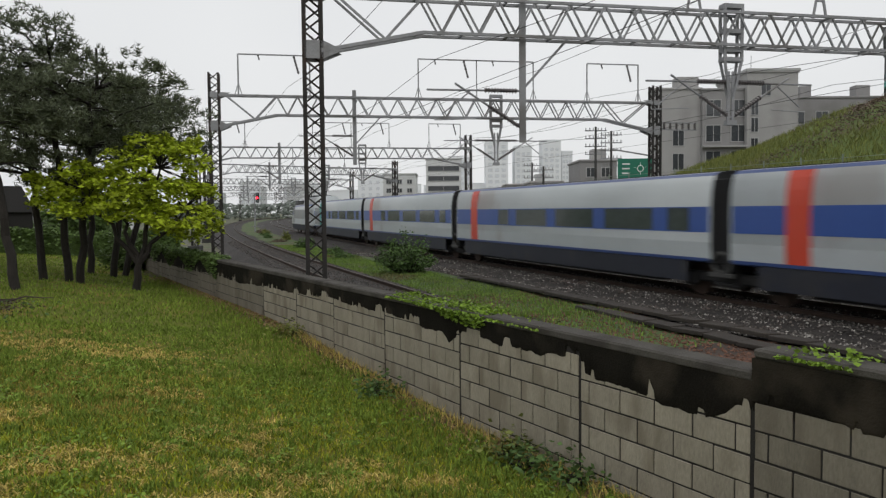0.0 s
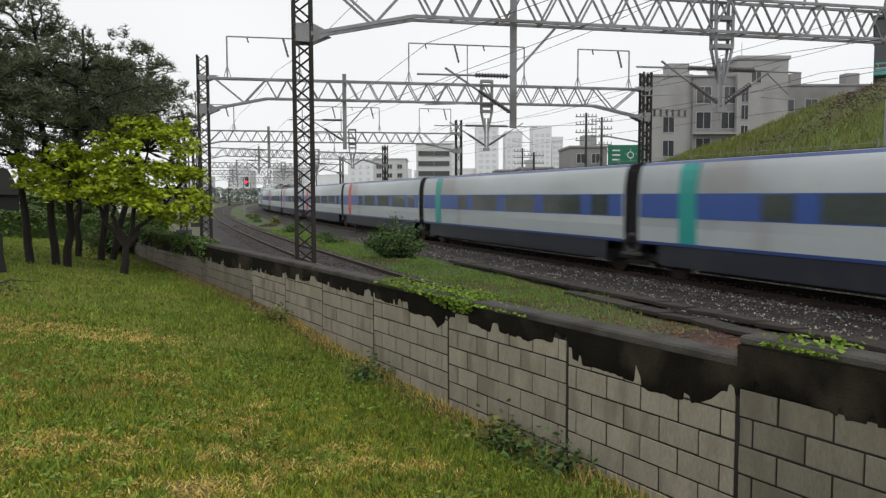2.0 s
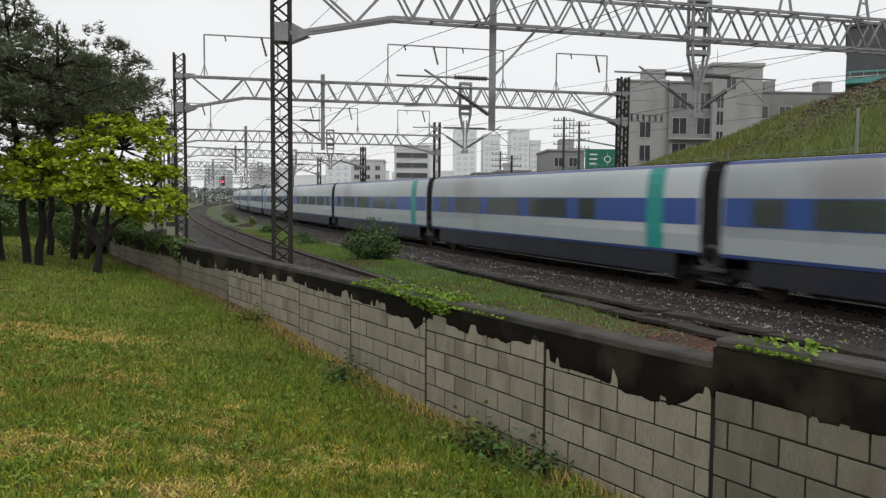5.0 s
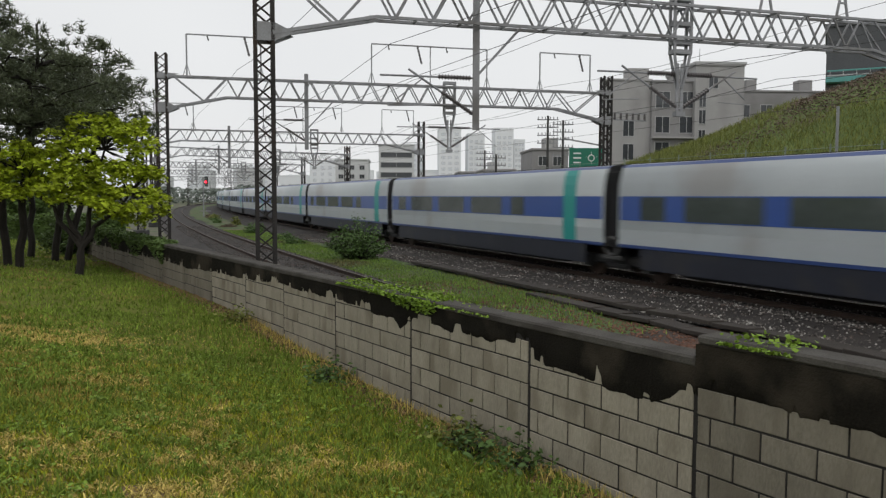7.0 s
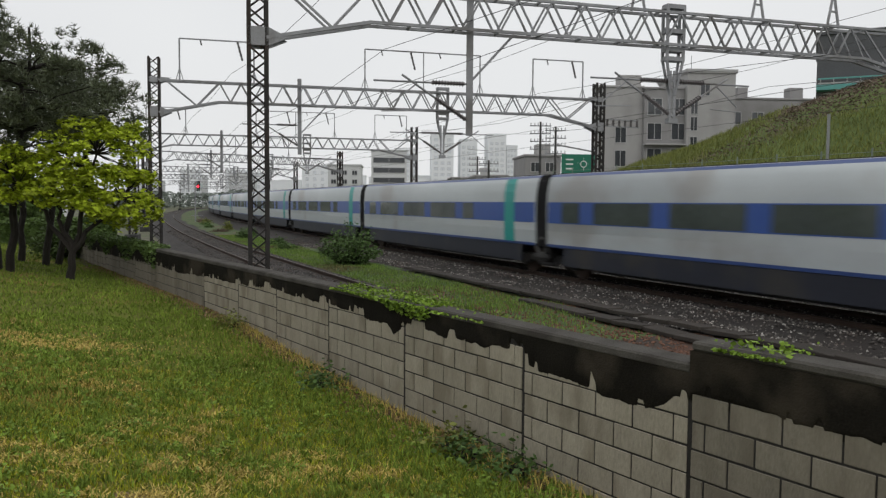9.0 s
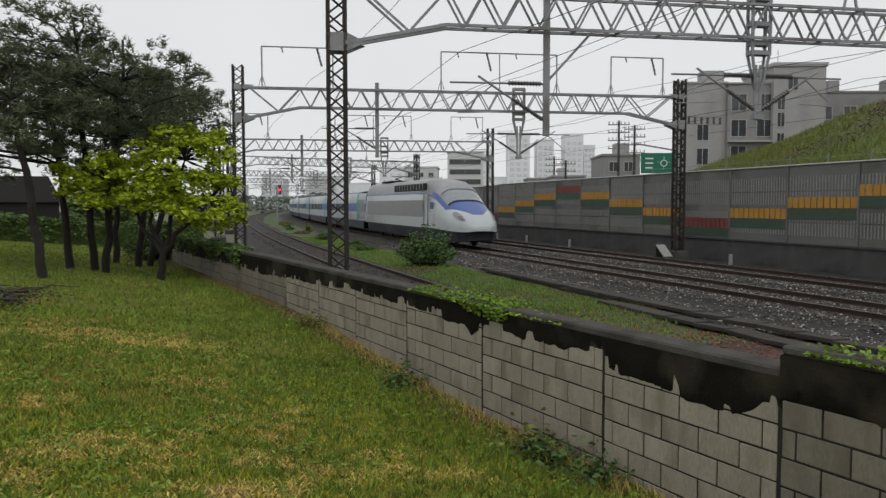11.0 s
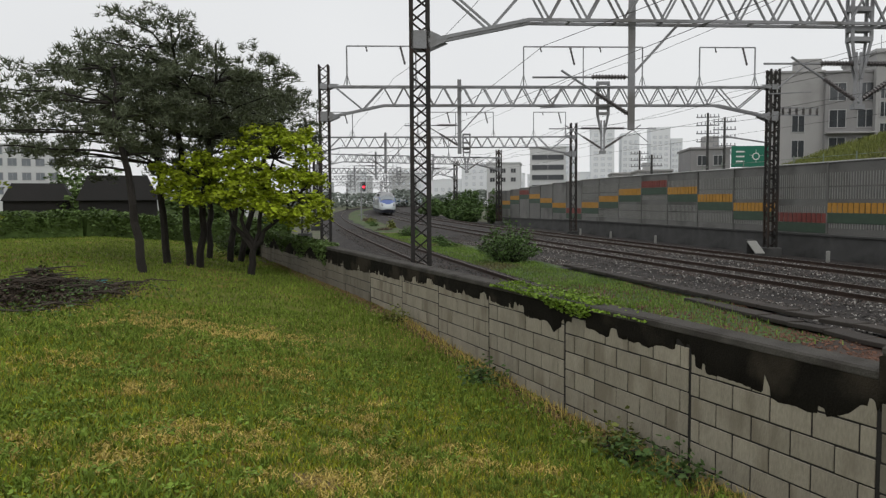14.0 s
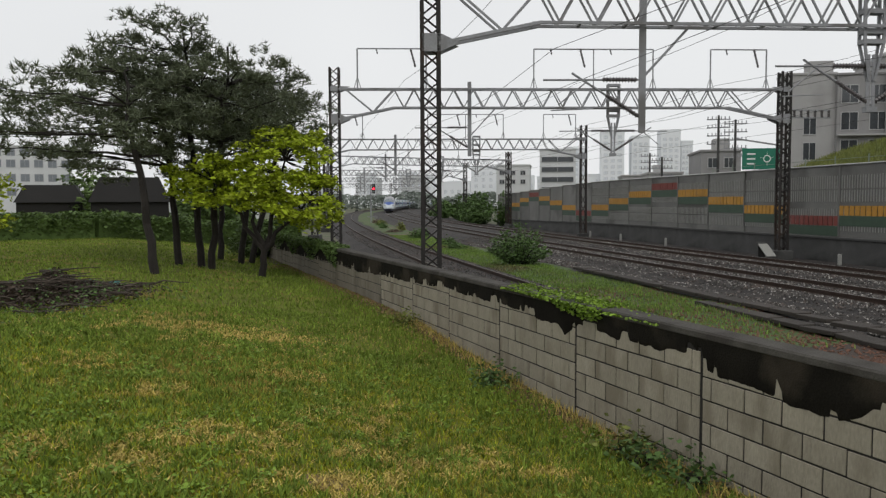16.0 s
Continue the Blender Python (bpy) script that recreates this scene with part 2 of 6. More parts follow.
gx = sorted({-1500, -700, -300, -150, -80, -40, -20, 0, 20, 40, 80, 150, 300, 700, 1500})
gv = [(x, y, -0.5 if abs(x) + abs(y) < 1000 else -0.8) for y in gx for x in gx]
n_ = len(gx)
gf = [(j * n_ + i, j * n_ + i + 1, (j + 1) * n_ + i + 1, (j + 1) * n_ + i) for j in range(n_ - 1) for i in range(n_ - 1)]
tagged(raw("ground", gv, gf, EARTH), "dull earth with weeds reaching into the haze", "ground", kind="structure")


def grid_mesh(name, us, vs, f, materials, pick=None, smooth=True):
    verts = [f(u, v) for u in us for v in vs]
    k = len(vs)
    faces, idx = [], []
    for i in range(len(us) - 1):
        for j in range(k - 1):
            faces.append((i * k + j, (i + 1) * k + j, (i + 1) * k + j + 1, i * k + j + 1))
            idx.append(pick((us[i] + us[i + 1]) / 2, (vs[j] + vs[j + 1]) / 2) if pick else 0)
    return raw(name, verts, faces, materials, smooth=smooth, idx=idx)


def lawn_point(a, d):
    p = WALL_0 + WALL_U * a + WALL_N * d
    return (p.x, p.y, lawn_z(p.x, p.y))


lawn = grid_mesh("lawn", [-24 + 0.6 * i for i in range(130)], [0.0, 0.15, 0.4] + [0.8 + 0.6 * i for i in range(95)],
                 lambda a, d: lawn_point(a, d), [LAWN])
tagged(lawn, "mown lawn with yellowed patches sloping down to the block wall", "lawn", kind="structure")

bed_s = [-45 + 1.0 * i for i in range(130)] + [90 + 8 * i for i in range(45)]
bed_o = [-9.6 + 0.35 * i for i in range(62)]


def bed_pick(s, o):
    w = 0.5 * noise.noise(Vector((s * 0.35, o * 0.5, 7)))
    if o < -5.2 + w:
        return 0
    return 1 if o < -2.3 + w and s > 12 + 5 * w else (2 if o < -2.3 + w else 0)


bed = grid_mesh("track_bed", bed_s, bed_o, lambda s, o: tuple(line(s, o, bed_z(s, o))), [BALLAST, VERGE, RUST_BED], bed_pick)
tagged(bed, "grey ballast bed with a weedy verge between the tracks", "ballast", kind="structure")


def rail_profile_sweep(bm, off, s0, s1, step=4.0):
    prof = [(-0.065, -0.15), (0.065, -0.15), (0.065, -0.135), (0.012, -0.12), (0.012, -0.05), (0.036, -0.035), (0.036, -0.004), (0.028, 0.0),
            (-0.028, 0.0), (-0.036, -0.004), (-0.036, -0.035), (-0.012, -0.05), (-0.012, -0.12), (-0.065, -0.135)]
    n = int((s1 - s0) / step) + 1
    rings = []
    for i in range(n):
        s = s0 + (s1 - s0) * i / (n - 1)
        rings.append([bm.verts.new(line(s, off + o, z)) for o, z in prof])
    for a, b in zip(rings, rings[1:]):
        for k in range(len(prof)):
            f = bm.faces.new((a[k], a[(k + 1) % len(prof)], b[(k + 1) % len(prof)], b[k]))
            f.material_index = 1 if k == 7 else 0


RAIL_HEAD = mat("worn_rail_head", (0.12, 0.11, 0.1), 0.4, 0.8, 0.2, 3, 30, 0.02)
RAIL_HEAD_OLD = mat("dull_rail_head", (0.085, 0.068, 0.055), 0.6, 0.5, 0.3, 3, 30, 0.05)


def track(off, name, label, head):
    t = empty(name, Matrix(), label, "railway track", "running lines", "structure")
    for side in (-0.7525, 0.7525):
        bm = bmesh.new()
        rail_profile_sweep(bm, off + side, -45, 430)
        part("rail", bm, [RAIL_SIDE, head], t)
    bm = bmesh.new()
    box(bm, 2.4, 0.26, 0.2, (0, 0, -0.165), 0.02)
    me = bpy.data.meshes.new("sleeper")
    bm.to_mesh(me)
    bm.free()
    me.materials.append(SLEEPER)
    for i in range(110):
        s = -6 + 0.65 * i
        o = new("sleeper", me)
        o.parent = t
        o.matrix_basis = Matrix.Translation(line(s, off)) @ pose(0, 0, -0.075, 0, 0, heading(s))
    return t


track(TRACK_A, "railway_track", "main line track on concrete sleepers in grey ballast", RAIL_HEAD)
track(TRACK_B, "railway_track", "second main line track on concrete sleepers beside the noise barrier", RAIL_HEAD)
track(TRACK_L, "railway_track", "rusty side track running beside the garden wall", RAIL_HEAD_OLD)


# ---- garden wall ----
JOINTS = [-8.0, -6.0, -4.0, -2.0, 0.0, 1.83, 3.91, 5.88, 7.72, 9.47] + [9.47 + 1.95 * k for k in range(1, 10)] + [27.3]
COURSE_TOP = {-1: 0.865, 0: 0.88, 1: 0.9, 2: 0.99, 3: 0.93, 4: 0.96}      # a bed joint's height in the nearer bays


def wall_part(bm, a0, a1, z0, z1, thick=0.19, inset=0.0):
    p = WALL_0 + WALL_U * ((a0 + a1) / 2) - WALL_N * (thick / 2)
    ang = math.atan2(WALL_U.y, WALL_U.x)
    box(bm, a1 - a0, thick - inset * 2, z1 - z0, m=Matrix.Translation((p.x, p.y, (z0 + z1) / 2)) @ Matrix.Rotation(ang, 4, "Z"))


wall = empty("wall_garden", Matrix(), "grey concrete block garden wall with a blackened cement coping", "wall", kind="structure")
WALL_END = 27.3
bm = bmesh.new()
wall_part(bm, -16, WALL_END, -0.5, WALL_TOP - 0.07, 0.19, 0.001)
part("mortar_core", bm, MORTAR, wall)


# ---- overhead line portals ----
def lattice(bm, a, b, w, leg, n, lace, depth=None, up=(0, 1, 0)):
    """A four-legged lattice from a to b with zigzag lacing on its four faces."""
    a, b = Vector(a), Vector(b)
    d = (b - a).normalized()
    s = d.cross(Vector(up)).normalized()
    u = s.cross(d)
    hw, hd = w / 2, (depth or w) / 2
    cs = [s * i * hw + u * j * hd for i, j in ((-1, -1), (1, -1), (1, 1), (-1, 1))]
    for c in cs:
        bar(bm, a + c, b + c, leg, leg, u)
    for k in range(4):
        c0, c1 = cs[k], cs[(k + 1) % 4]
        for i in range(n):
            p, q = a.lerp(b, i / n), a.lerp(b, (i + 1) / n)
            f, g = (c0, c1) if i % 2 == 0 else (c1, c0)
            bar(bm, p + f, q + g, lace, lace * 0.5, u)


def insulator(bm, a, b, r=0.06, n=5):
    a, b = Vector(a), Vector(b)
    tube(bm, [a, b], r * 0.6, 6)
    for i in range(n):
        p, q = a.lerp(b, (i + 0.35) / n), a.lerp(b, (i + 0.65) / n)
        tube(bm, [p, p.lerp(q, 0.5), q], r, 7, [r * 0.6, r, r * 0.6])


def portal(left, right, z0, z1, ztop, base_z, frames=(), posts=(), hangers=(), detail=1, right_mast=True, ztop_r=None, horns=(), rack=False):
    """left, right: plan of the masts; z0, z1: the beam's chords. frames, posts, hangers: places along the beam, 0 to 1."""
    L, R = Vector((*left, 0)), Vector((*right, 0))
    run = R - L
    d = run.normalized()
    side = Vector((-d.y, d.x, 0))
    t = empty("overhead_line_portal", Matrix.Translation((L.x, L.y, base_z)), "steel lattice portal carrying overhead wires across the tracks",
              "portal", "overhead line portals")
    inv = Matrix.Translation((-L.x, -L.y, -base_z))

    def add(name, bm, material, label=""):
        bmesh.ops.transform(bm, matrix=inv, verts=bm.verts)
        return part(name, bm, material, t, label)

    w = 0.42
    for P, is_right in ((L, False), (R, True)):
        if is_right and not right_mast:
            continue
        top = (ztop_r or ztop) if is_right else ztop
        bm = bmesh.new()
        n = max(6, int((top - base_z) / (0.34 if detail else 0.8)))
        lattice(bm, (P.x, P.y, base_z), (P.x, P.y, top), w, 0.09, n, 0.075, up=d)
        add("mast", bm, STEEL_DARK, "dark weathered lattice mast")
        bm = bmesh.new()
        box(bm, 0.9, 0.9, 0.5, (P.x, P.y, base_z + 0.1), 0.04)
        add("footing", bm, CONC_DARK)
        s = -1 if is_right else 1
        for zz in ((z0 - 0.75, z0 - 0.3), (z1 - 0.12, z1 + 0.12)):
            for off in (-w / 2 - 0.045, w / 2 + 0.045):
                q = [P + side * off - d * s * 0.23 + Vector((0, 0, zz[0])), P + side * off - d * s * 0.23 + Vector((0, 0, zz[1])),
                     P + side * off + d * s * 0.25 + Vector((0, 0, zz[1])), P + side * off + d * s * 0.75 + Vector((0, 0, zz[0] + 0.22)),
                     P + side * off + d * s * 0.25 + Vector((0, 0, zz[0]))]
                bm = bmesh.new()
                vs = [bm.verts.new(v) for v in q]
                vs2 = [bm.verts.new(v + side * 0.02) for v in q]
                bm.faces.new(vs), bm.faces.new(vs2[::-1])
                for i in range(5):
                    bm.faces.new((vs[i], vs[(i + 1) % 5], vs2[(i + 1) % 5], vs2[i]))
                add("gusset_plate", bm, STEEL)
    # beam: two planes of chords with W bracing; haunches at its ends
    bm = bmesh.new()
    length = run.length
    h = z1 - z0
    a0, a1 = 0.2, length - 0.2
    haunch = min(2.6, length * 0.14)
    hw = 0.22
    for off in (-hw, hw):
        o = side * off
        P = lambda x, z: L + d * x + o + Vector((0, 0, z))
        bar(bm, P(a0, z1), P(a1, z1), 0.075, 0.075)
        bar(bm, P(a0 + haunch, z0), P(a1 - haunch, z0), 0.075, 0.075)
        for e0, e1 in ((a0, a0 + haunch), (a1, a1 - haunch)):
            bar(bm, P(e0, z0 - 0.55), P(e1, z0), 0.085, 0.085)
            bar(bm, P(e0 + (e1 - e0) * 0.12, z1), P(e0 + (e1 - e0) * 0.62, z0 - 0.2), 0.055, 0.055)
            bar(bm, P(e0 + (e1 - e0) * 0.62, z0 - 0.2), P(e1, z1), 0.05, 0.05)
        n = int((length - 2 * haunch) / (h * 0.55))
        for i in range(n):
            x0 = a0 + haunch + (length - 0.4 - 2 * haunch) * i / n
            x1 = a0 + haunch + (length - 0.4 - 2 * haunch) * (i + 1) / n
            bar(bm, P(x0, z1 if i % 2 == 0 else z0), P(x1, z0 if i % 2 == 0 else z1), 0.048, 0.048)
    m = int(length / (h * 1.3))
    for i in range(m + 1):
        x = a0 + (a1 - a0) * i / m
        bar(bm, L + d * x - side * hw + Vector((0, 0, z1)), L + d * x + side * hw + Vector((0, 0, z1)), 0.05)
        if haunch < x < length - haunch:
            bar(bm, L + d * x - side * hw + Vector((0, 0, z0)), L + d * x + side * hw + Vector((0, 0, z0)), 0.05)
    add("beam", bm, STEEL, "grey lattice beam")
    at = lambda f, z, o=0.0: L + run * f + side * o + Vector((0, 0, z))
    fh = 1.9
    for f0, f1, mids in frames:
        bm = bmesh.new()
        for f in (f0, f1):
            bar(bm, at(f, z1), at(f, z1 + fh), 0.06)
            bar(bm, at(f - 0.008, z1), at(f, z1 + 0.6), 0.03)
            bar(bm, at(f + 0.008, z1), at(f, z1 + 0.6), 0.03)
        bar(bm, at(f0, z1 + fh), at(f1, z1 + fh), 0.055)
        if mids:
            bar(bm, at((f0 + f1) / 2, z1), at((f0 + f1) / 2, z1 + fh), 0.05)
        fr = add("wire_frame", bm, STEEL, "grey steel frame holding feeder insulators")
        n = 4 if mids else 2
        for i in range(n):
            f = f0 + (f1 - f0) * ((i + 0.55) / n)
            bm = bmesh.new()
            ln = 0.25 if i % 2 == 0 else 0.85
            insulator(bm, at(f, z1 + fh), at(f + 0.012 * ln, z1 + fh - ln), 0.05 if ln < 0.5 else 0.075, 2 if ln < 0.5 else 5)
            bmesh.ops.transform(bm, matrix=inv, verts=bm.verts)
            part("feeder_insulator", bm, INSUL, fr)
    if rack:
        bm = bmesh.new()
        for zz in (z0 - 0.45, z0 - 0.1):
            bar(bm, R + d * 0.2 + Vector((0, 0, zz)), R + d * 2.3 + Vector((0, 0, zz - 0.02)), 0.07)
        rk = add("insulator_rack", bm, STEEL, "bracket with a row of brown insulators")
        for k in range(6):
            bm = bmesh.new()
            insulator(bm, R + d * (0.5 + 0.34 * k) + Vector((0, 0, z0 - 0.45)), R + d * (0.5 + 0.34 * k) + Vector((0, 0, z0 - 0.1)), 0.1, 3)
            bmesh.ops.transform(bm, matrix=inv, verts=bm.verts)
            part("rack_insulator", bm, INSUL, rk)
    for f in horns:
        bm = bmesh.new()
        bar(bm, at(f - 0.22 / length, z1), at(f, z1 + 1.1), 0.06)
        bar(bm, at(f + 0.22 / length, z1), at(f, z1 + 1.1), 0.06)
        bar(bm, at(f - 0.1 / length, z1 + 0.5), at(f + 0.1 / length, z1 + 0.5), 0.05)
        hn = add("wire_horn", bm, STEEL, "triangular bracket on the beam")
        bm = bmesh.new()
        insulator(bm, at(f, z1 + 1.1), at(f, z1 + 1.45), 0.06, 3)
        bmesh.ops.transform(bm, matrix=inv, verts=bm.verts)
        part("feeder_insulator", bm, INSUL, hn)
    for f, zb, arms in posts:
        bm = bmesh.new()
        bar(bm, at(f, z1 + 0.35), at(f, zb), 0.17, 0.17)
        po = add("drop_post", bm, STEEL, "hanging grey steel post")
        bm = bmesh.new()
        bar(bm, at(f, z0 - 1.35), at(f + 1.25 / length, z0), 0.06)
        bmesh.ops.transform(bm, matrix=inv, verts=bm.verts)
        part("brace", bm, STEEL, po)
        for sgn in arms:
            cantilever(lambda x, z: at(f + sgn * x / length, zb + 0.16 + z), inv, po)
    for f, zb in hangers:
        bm = bmesh.new()
        box(bm, 0.3, 0.2, 0.14, m=Matrix.Translation(at(f, zb + 0.06)) @ Matrix.Rotation(math.atan2(d.y, d.x), 4, "Z"))
        hg = add("bracket_hanger", bm, STEEL, "tapering lattice hanger")

        def piece(name, a, b, w):
            k = bmesh.new()
            bar(k, a, b, w)
            bmesh.ops.transform(k, matrix=inv, verts=k.verts)
            part(name, k, STEEL, hg)

        for o in (-0.12, 0.12):
            for e in (-1, 1):
                piece("leg", at(f + e * 0.27 / length, z1 + 0.2, o), at(f + e * 0.26 / length, z0 - 0.42, o), 0.075)
                piece("strut", at(f + e * 0.26 / length, z0 - 0.42, o), at(f + e * 0.07 / length, z0 - 1.4, o * 0.3), 0.065)
        for e in (-1, 1):
            piece("stem", at(f + e * 0.075 / length, z0 - 0.7), at(f + e * 0.075 / length, zb), 0.075)
        for zz in (z1 + 0.2, z0 + 0.45 * h, z0 - 0.12, z0 - 0.38):
            k = bmesh.new()
            box(k, 0.6, 0.3, 0.12, m=Matrix.Translation(at(f, zz)) @ Matrix.Rotation(math.atan2(d.y, d.x), 4, "Z"))
            bmesh.ops.transform(k, matrix=inv, verts=k.verts)
            part("plate", k, STEEL, hg)
        for sgn in (-1, 1):
            cantilever(lambda x, z: at(f + sgn * x / length, zb + z), inv, hg)
    return t


def cantilever(at, inv, parent):
    """A bracket with two insulators that holds the contact wire to one side."""
    bm = bmesh.new()
    tube(bm, [at(0.0, 1.2), at(2.6, 1.18)], 0.028)
    tube(bm, [at(0.0, 0.2), at(1.85, 1.36)], 0.03)
    tube(bm, [at(1.45, 1.15), at(2.2, 0.55)], 0.02)
    tube(bm, [at(1.3, 0.45), at(2.4, 0.4)], 0.016)
    bmesh.ops.transform(bm, matrix=inv, verts=bm.verts)
    c = part("cantilever_arm", bm, STEEL, parent)
    for p, q in ((at(0.15, 1.2), at(1.05, 1.2)), (at(0.1, 0.26), at(0.95, 0.8))):
        bm = bmesh.new()
        insulator(bm, p, q, 0.08, 11)
        bmesh.ops.transform(bm, matrix=inv, verts=bm.verts)
        part("insulator", bm, INSUL, parent)


portal((-3.25, 19.5), (17.3, 23.9), 6.95, 7.85, 8.9, -0.3, posts=((0.262, 4.2, (-1,)),), hangers=((0.555, 4.75),), horns=(0.5, 0.69, 0.82, 0.93))
portal((-10.45, 35.4), (10.8, 39.4), 6.88, 7.75, 8.75, -0.35, frames=((0.05, 0.2, 0), (0.437, 0.702, 1), (0.831, 0.957, 0)),
       posts=((0.295, 4.6, (-1,)),), hangers=((0.614, 4.6),), ztop_r=8.6, rack=True)
portal((-18.5, 57), (1.96, 60.8), 6.45, 7.25, 8.3, -0.4, frames=((0.05, 0.18, 0), (0.42, 0.7, 1), (0.85, 0.97, 0)),
       posts=((0.3, 4.5, (-1,)),), hangers=((0.6, 4.5),), detail=0)
lft, rgt = line(76, -10), line(83, 10.3)
portal((lft.x, lft.y), (rgt.x, rgt.y), 6.3, 7.05, 8.0, -0.4, frames=((0.42, 0.7, 1),), posts=((0.3, 4.6, (-1,)),), hangers=((0.6, 4.6),), detail=0)
for s_ in (108, 142, 190, 250):
    lft, rgt = line(s_, -11), line(s_ + 4, 10.5)
    portal((lft.x, lft.y), (rgt.x, rgt.y), 6.3, 7.0, 8.2, -0.4, frames=((0.42, 0.7, 1),), posts=((0.3, 4.6, (-1,)),), hangers=((0.6, 4.6),), detail=0)


# ---- noise barrier ----
BARRIER = 11.7
PANEL = mat("grey_metal_barrier_panel", (0.17, 0.168, 0.158), 0.6, 0.2, 0.25, 0.7, 20, 0.1, (0.09, 0.088, 0.08), 0.4, objrand=0.08)
SLAT = mat("pale_panel_slat", (0.3, 0.3, 0.28), 0.6, 0.1, 0.15, 1, 15, 0.05)
BAR_YEL = mat("amber_panel_paint", (0.46, 0.23, 0.03), 0.6, 0, 0.25, 2, 20, 0.05)
BAR_GRN = mat("dark_green_panel_paint", (0.042, 0.075, 0.048), 0.6, 0, 0.25, 2, 20, 0.05)
BAR_RED = mat("dull_red_panel_paint", (0.2, 0.045, 0.035), 0.6, 0, 0.25, 2, 20, 0.05)


# ---- wall: blocks, cement band, coping ----
WALL_ANG = math.atan2(WALL_U.y, WALL_U.x)


def wall_m(a, d, z):
    p = WALL_0 + WALL_U * a + WALL_N * d
    return Matrix.Translation((p.x, p.y, z)) @ Matrix.Rotation(WALL_ANG, 4, "Z")


DRIP = [(-8, 1.05), (-2.2, 1.05), (-1.3, 1.03), (-0.8, 1.043), (-0.6, 1.06), (-0.02, 1.07), (0.02, 0.99), (0.14, 0.99), (0.22, 0.93), (0.42, 0.85), (0.89, 0.87), (1.58, 0.912),
        (1.8, 0.95), (2.0, 1.06), (2.4, 1.0), (3.1, 1.0), (3.85, 1.03), (4.14, 0.86), (4.3, 0.97), (4.8, 0.96), (5.2, 1.0), (5.9, 1.03), (7.0, 1.0), (7.7, 1.04), (9.4, 0.97), (11.5, 0.93),
        (13, 0.86), (16, 0.88), (20, 0.8), (28, 0.8)]


def drip(a):
    """Lower edge of the smeared cement under the coping, with tongues of bare block left between the runs."""
    for (a0, z0), (a1, z1) in zip(DRIP, DRIP[1:]):
        if a <= a1:
            z = z0 + (z1 - z0) * max(0.0, (a - a0) / (a1 - a0))
            break
    z += noise.noise(Vector((a * 5.0, 0.4, 0))) * 0.025 + noise.noise(Vector((a * 17.0, 0.4, 2))) * 0.012
    bare = smooth01((noise.noise(Vector((a * 2.9, 9, 0))) - 0.12) / 0.07) * smooth01((a - 0.9) / 0.1)
    thin = smooth01((noise.noise(Vector((a * 10.0, 5, 0))) - 0.3) / 0.06)
    return min(z + bare * (0.1 + 0.05 * noise.noise(Vector((a * 14, 1, 1)))) + thin * 0.06, 1.15)


def band(name, a0, a1, top):
    bm = bmesh.new()
    n = int((a1 - a0) / 0.014)
    rows = []
    for i in range(n + 1):
        a = a0 + (a1 - a0) * i / n
        zb = drip(a)
        q = []
        for d, z in ((0.004, zb), (0.011, zb + 0.012), (0.014, max(1.08, zb + 0.02)), (0.02, top - 0.06)):
            p = WALL_0 + WALL_U * a + WALL_N * d
            q.append(bm.verts.new((p.x, p.y, z)))
        rows.append(q)
    for r, t in zip(rows, rows[1:]):
        for k in range(3):
            bm.faces.new((r[k], t[k], t[k + 1], r[k + 1]))
    return part(name, bm, COPING, wall, "black damp-stained cement run down over the blocks", smooth=True)


def coping(a0, a1, top, h):
    bm = bmesh.new()
    box(bm, a1 - a0, 0.25, h, (0, 0, -h / 2), 0.016)
    return part("coping", bm, COPING_TOP, wall, "grey cement coping with worn edges", m=wall_m((a0 + a1) / 2, -0.1, top))


cuts = [0.0, 5.88, 13.37, 21.17, WALL_END]
for i, (a0, a1) in enumerate(zip(cuts, cuts[1:])):
    coping(a0 + 0.004, a1 - 0.004, WALL_TOP + 0.008 + 0.004 * math.sin(i * 2.1), 0.078)
coping(-16, -0.01, 1.437, 0.066)
band("cement_run", 0.0, WALL_END, WALL_TOP)
band("cement_run", -7.0, 0.0, 1.43)
bm = bmesh.new()
wall_part(bm, -16, -0.0, 1.0, 1.37, 0.185)
part("upper_core", bm, COPING, wall)

block_meshes = {}


def block_mesh(length, darkish):
    key = (round(length, 2), darkish)
    if key not in block_meshes:
        bm = bmesh.new()
        box(bm, length, 0.05, 0.186, (0, 0, 0), 0.004)
        me = bpy.data.meshes.new("concrete_block")
        bm.to_mesh(me)
        bm.free()
        me.materials.append(CONC_DARKER if darkish else CONC_WALL)
        block_meshes[key] = me
    return block_meshes[key]


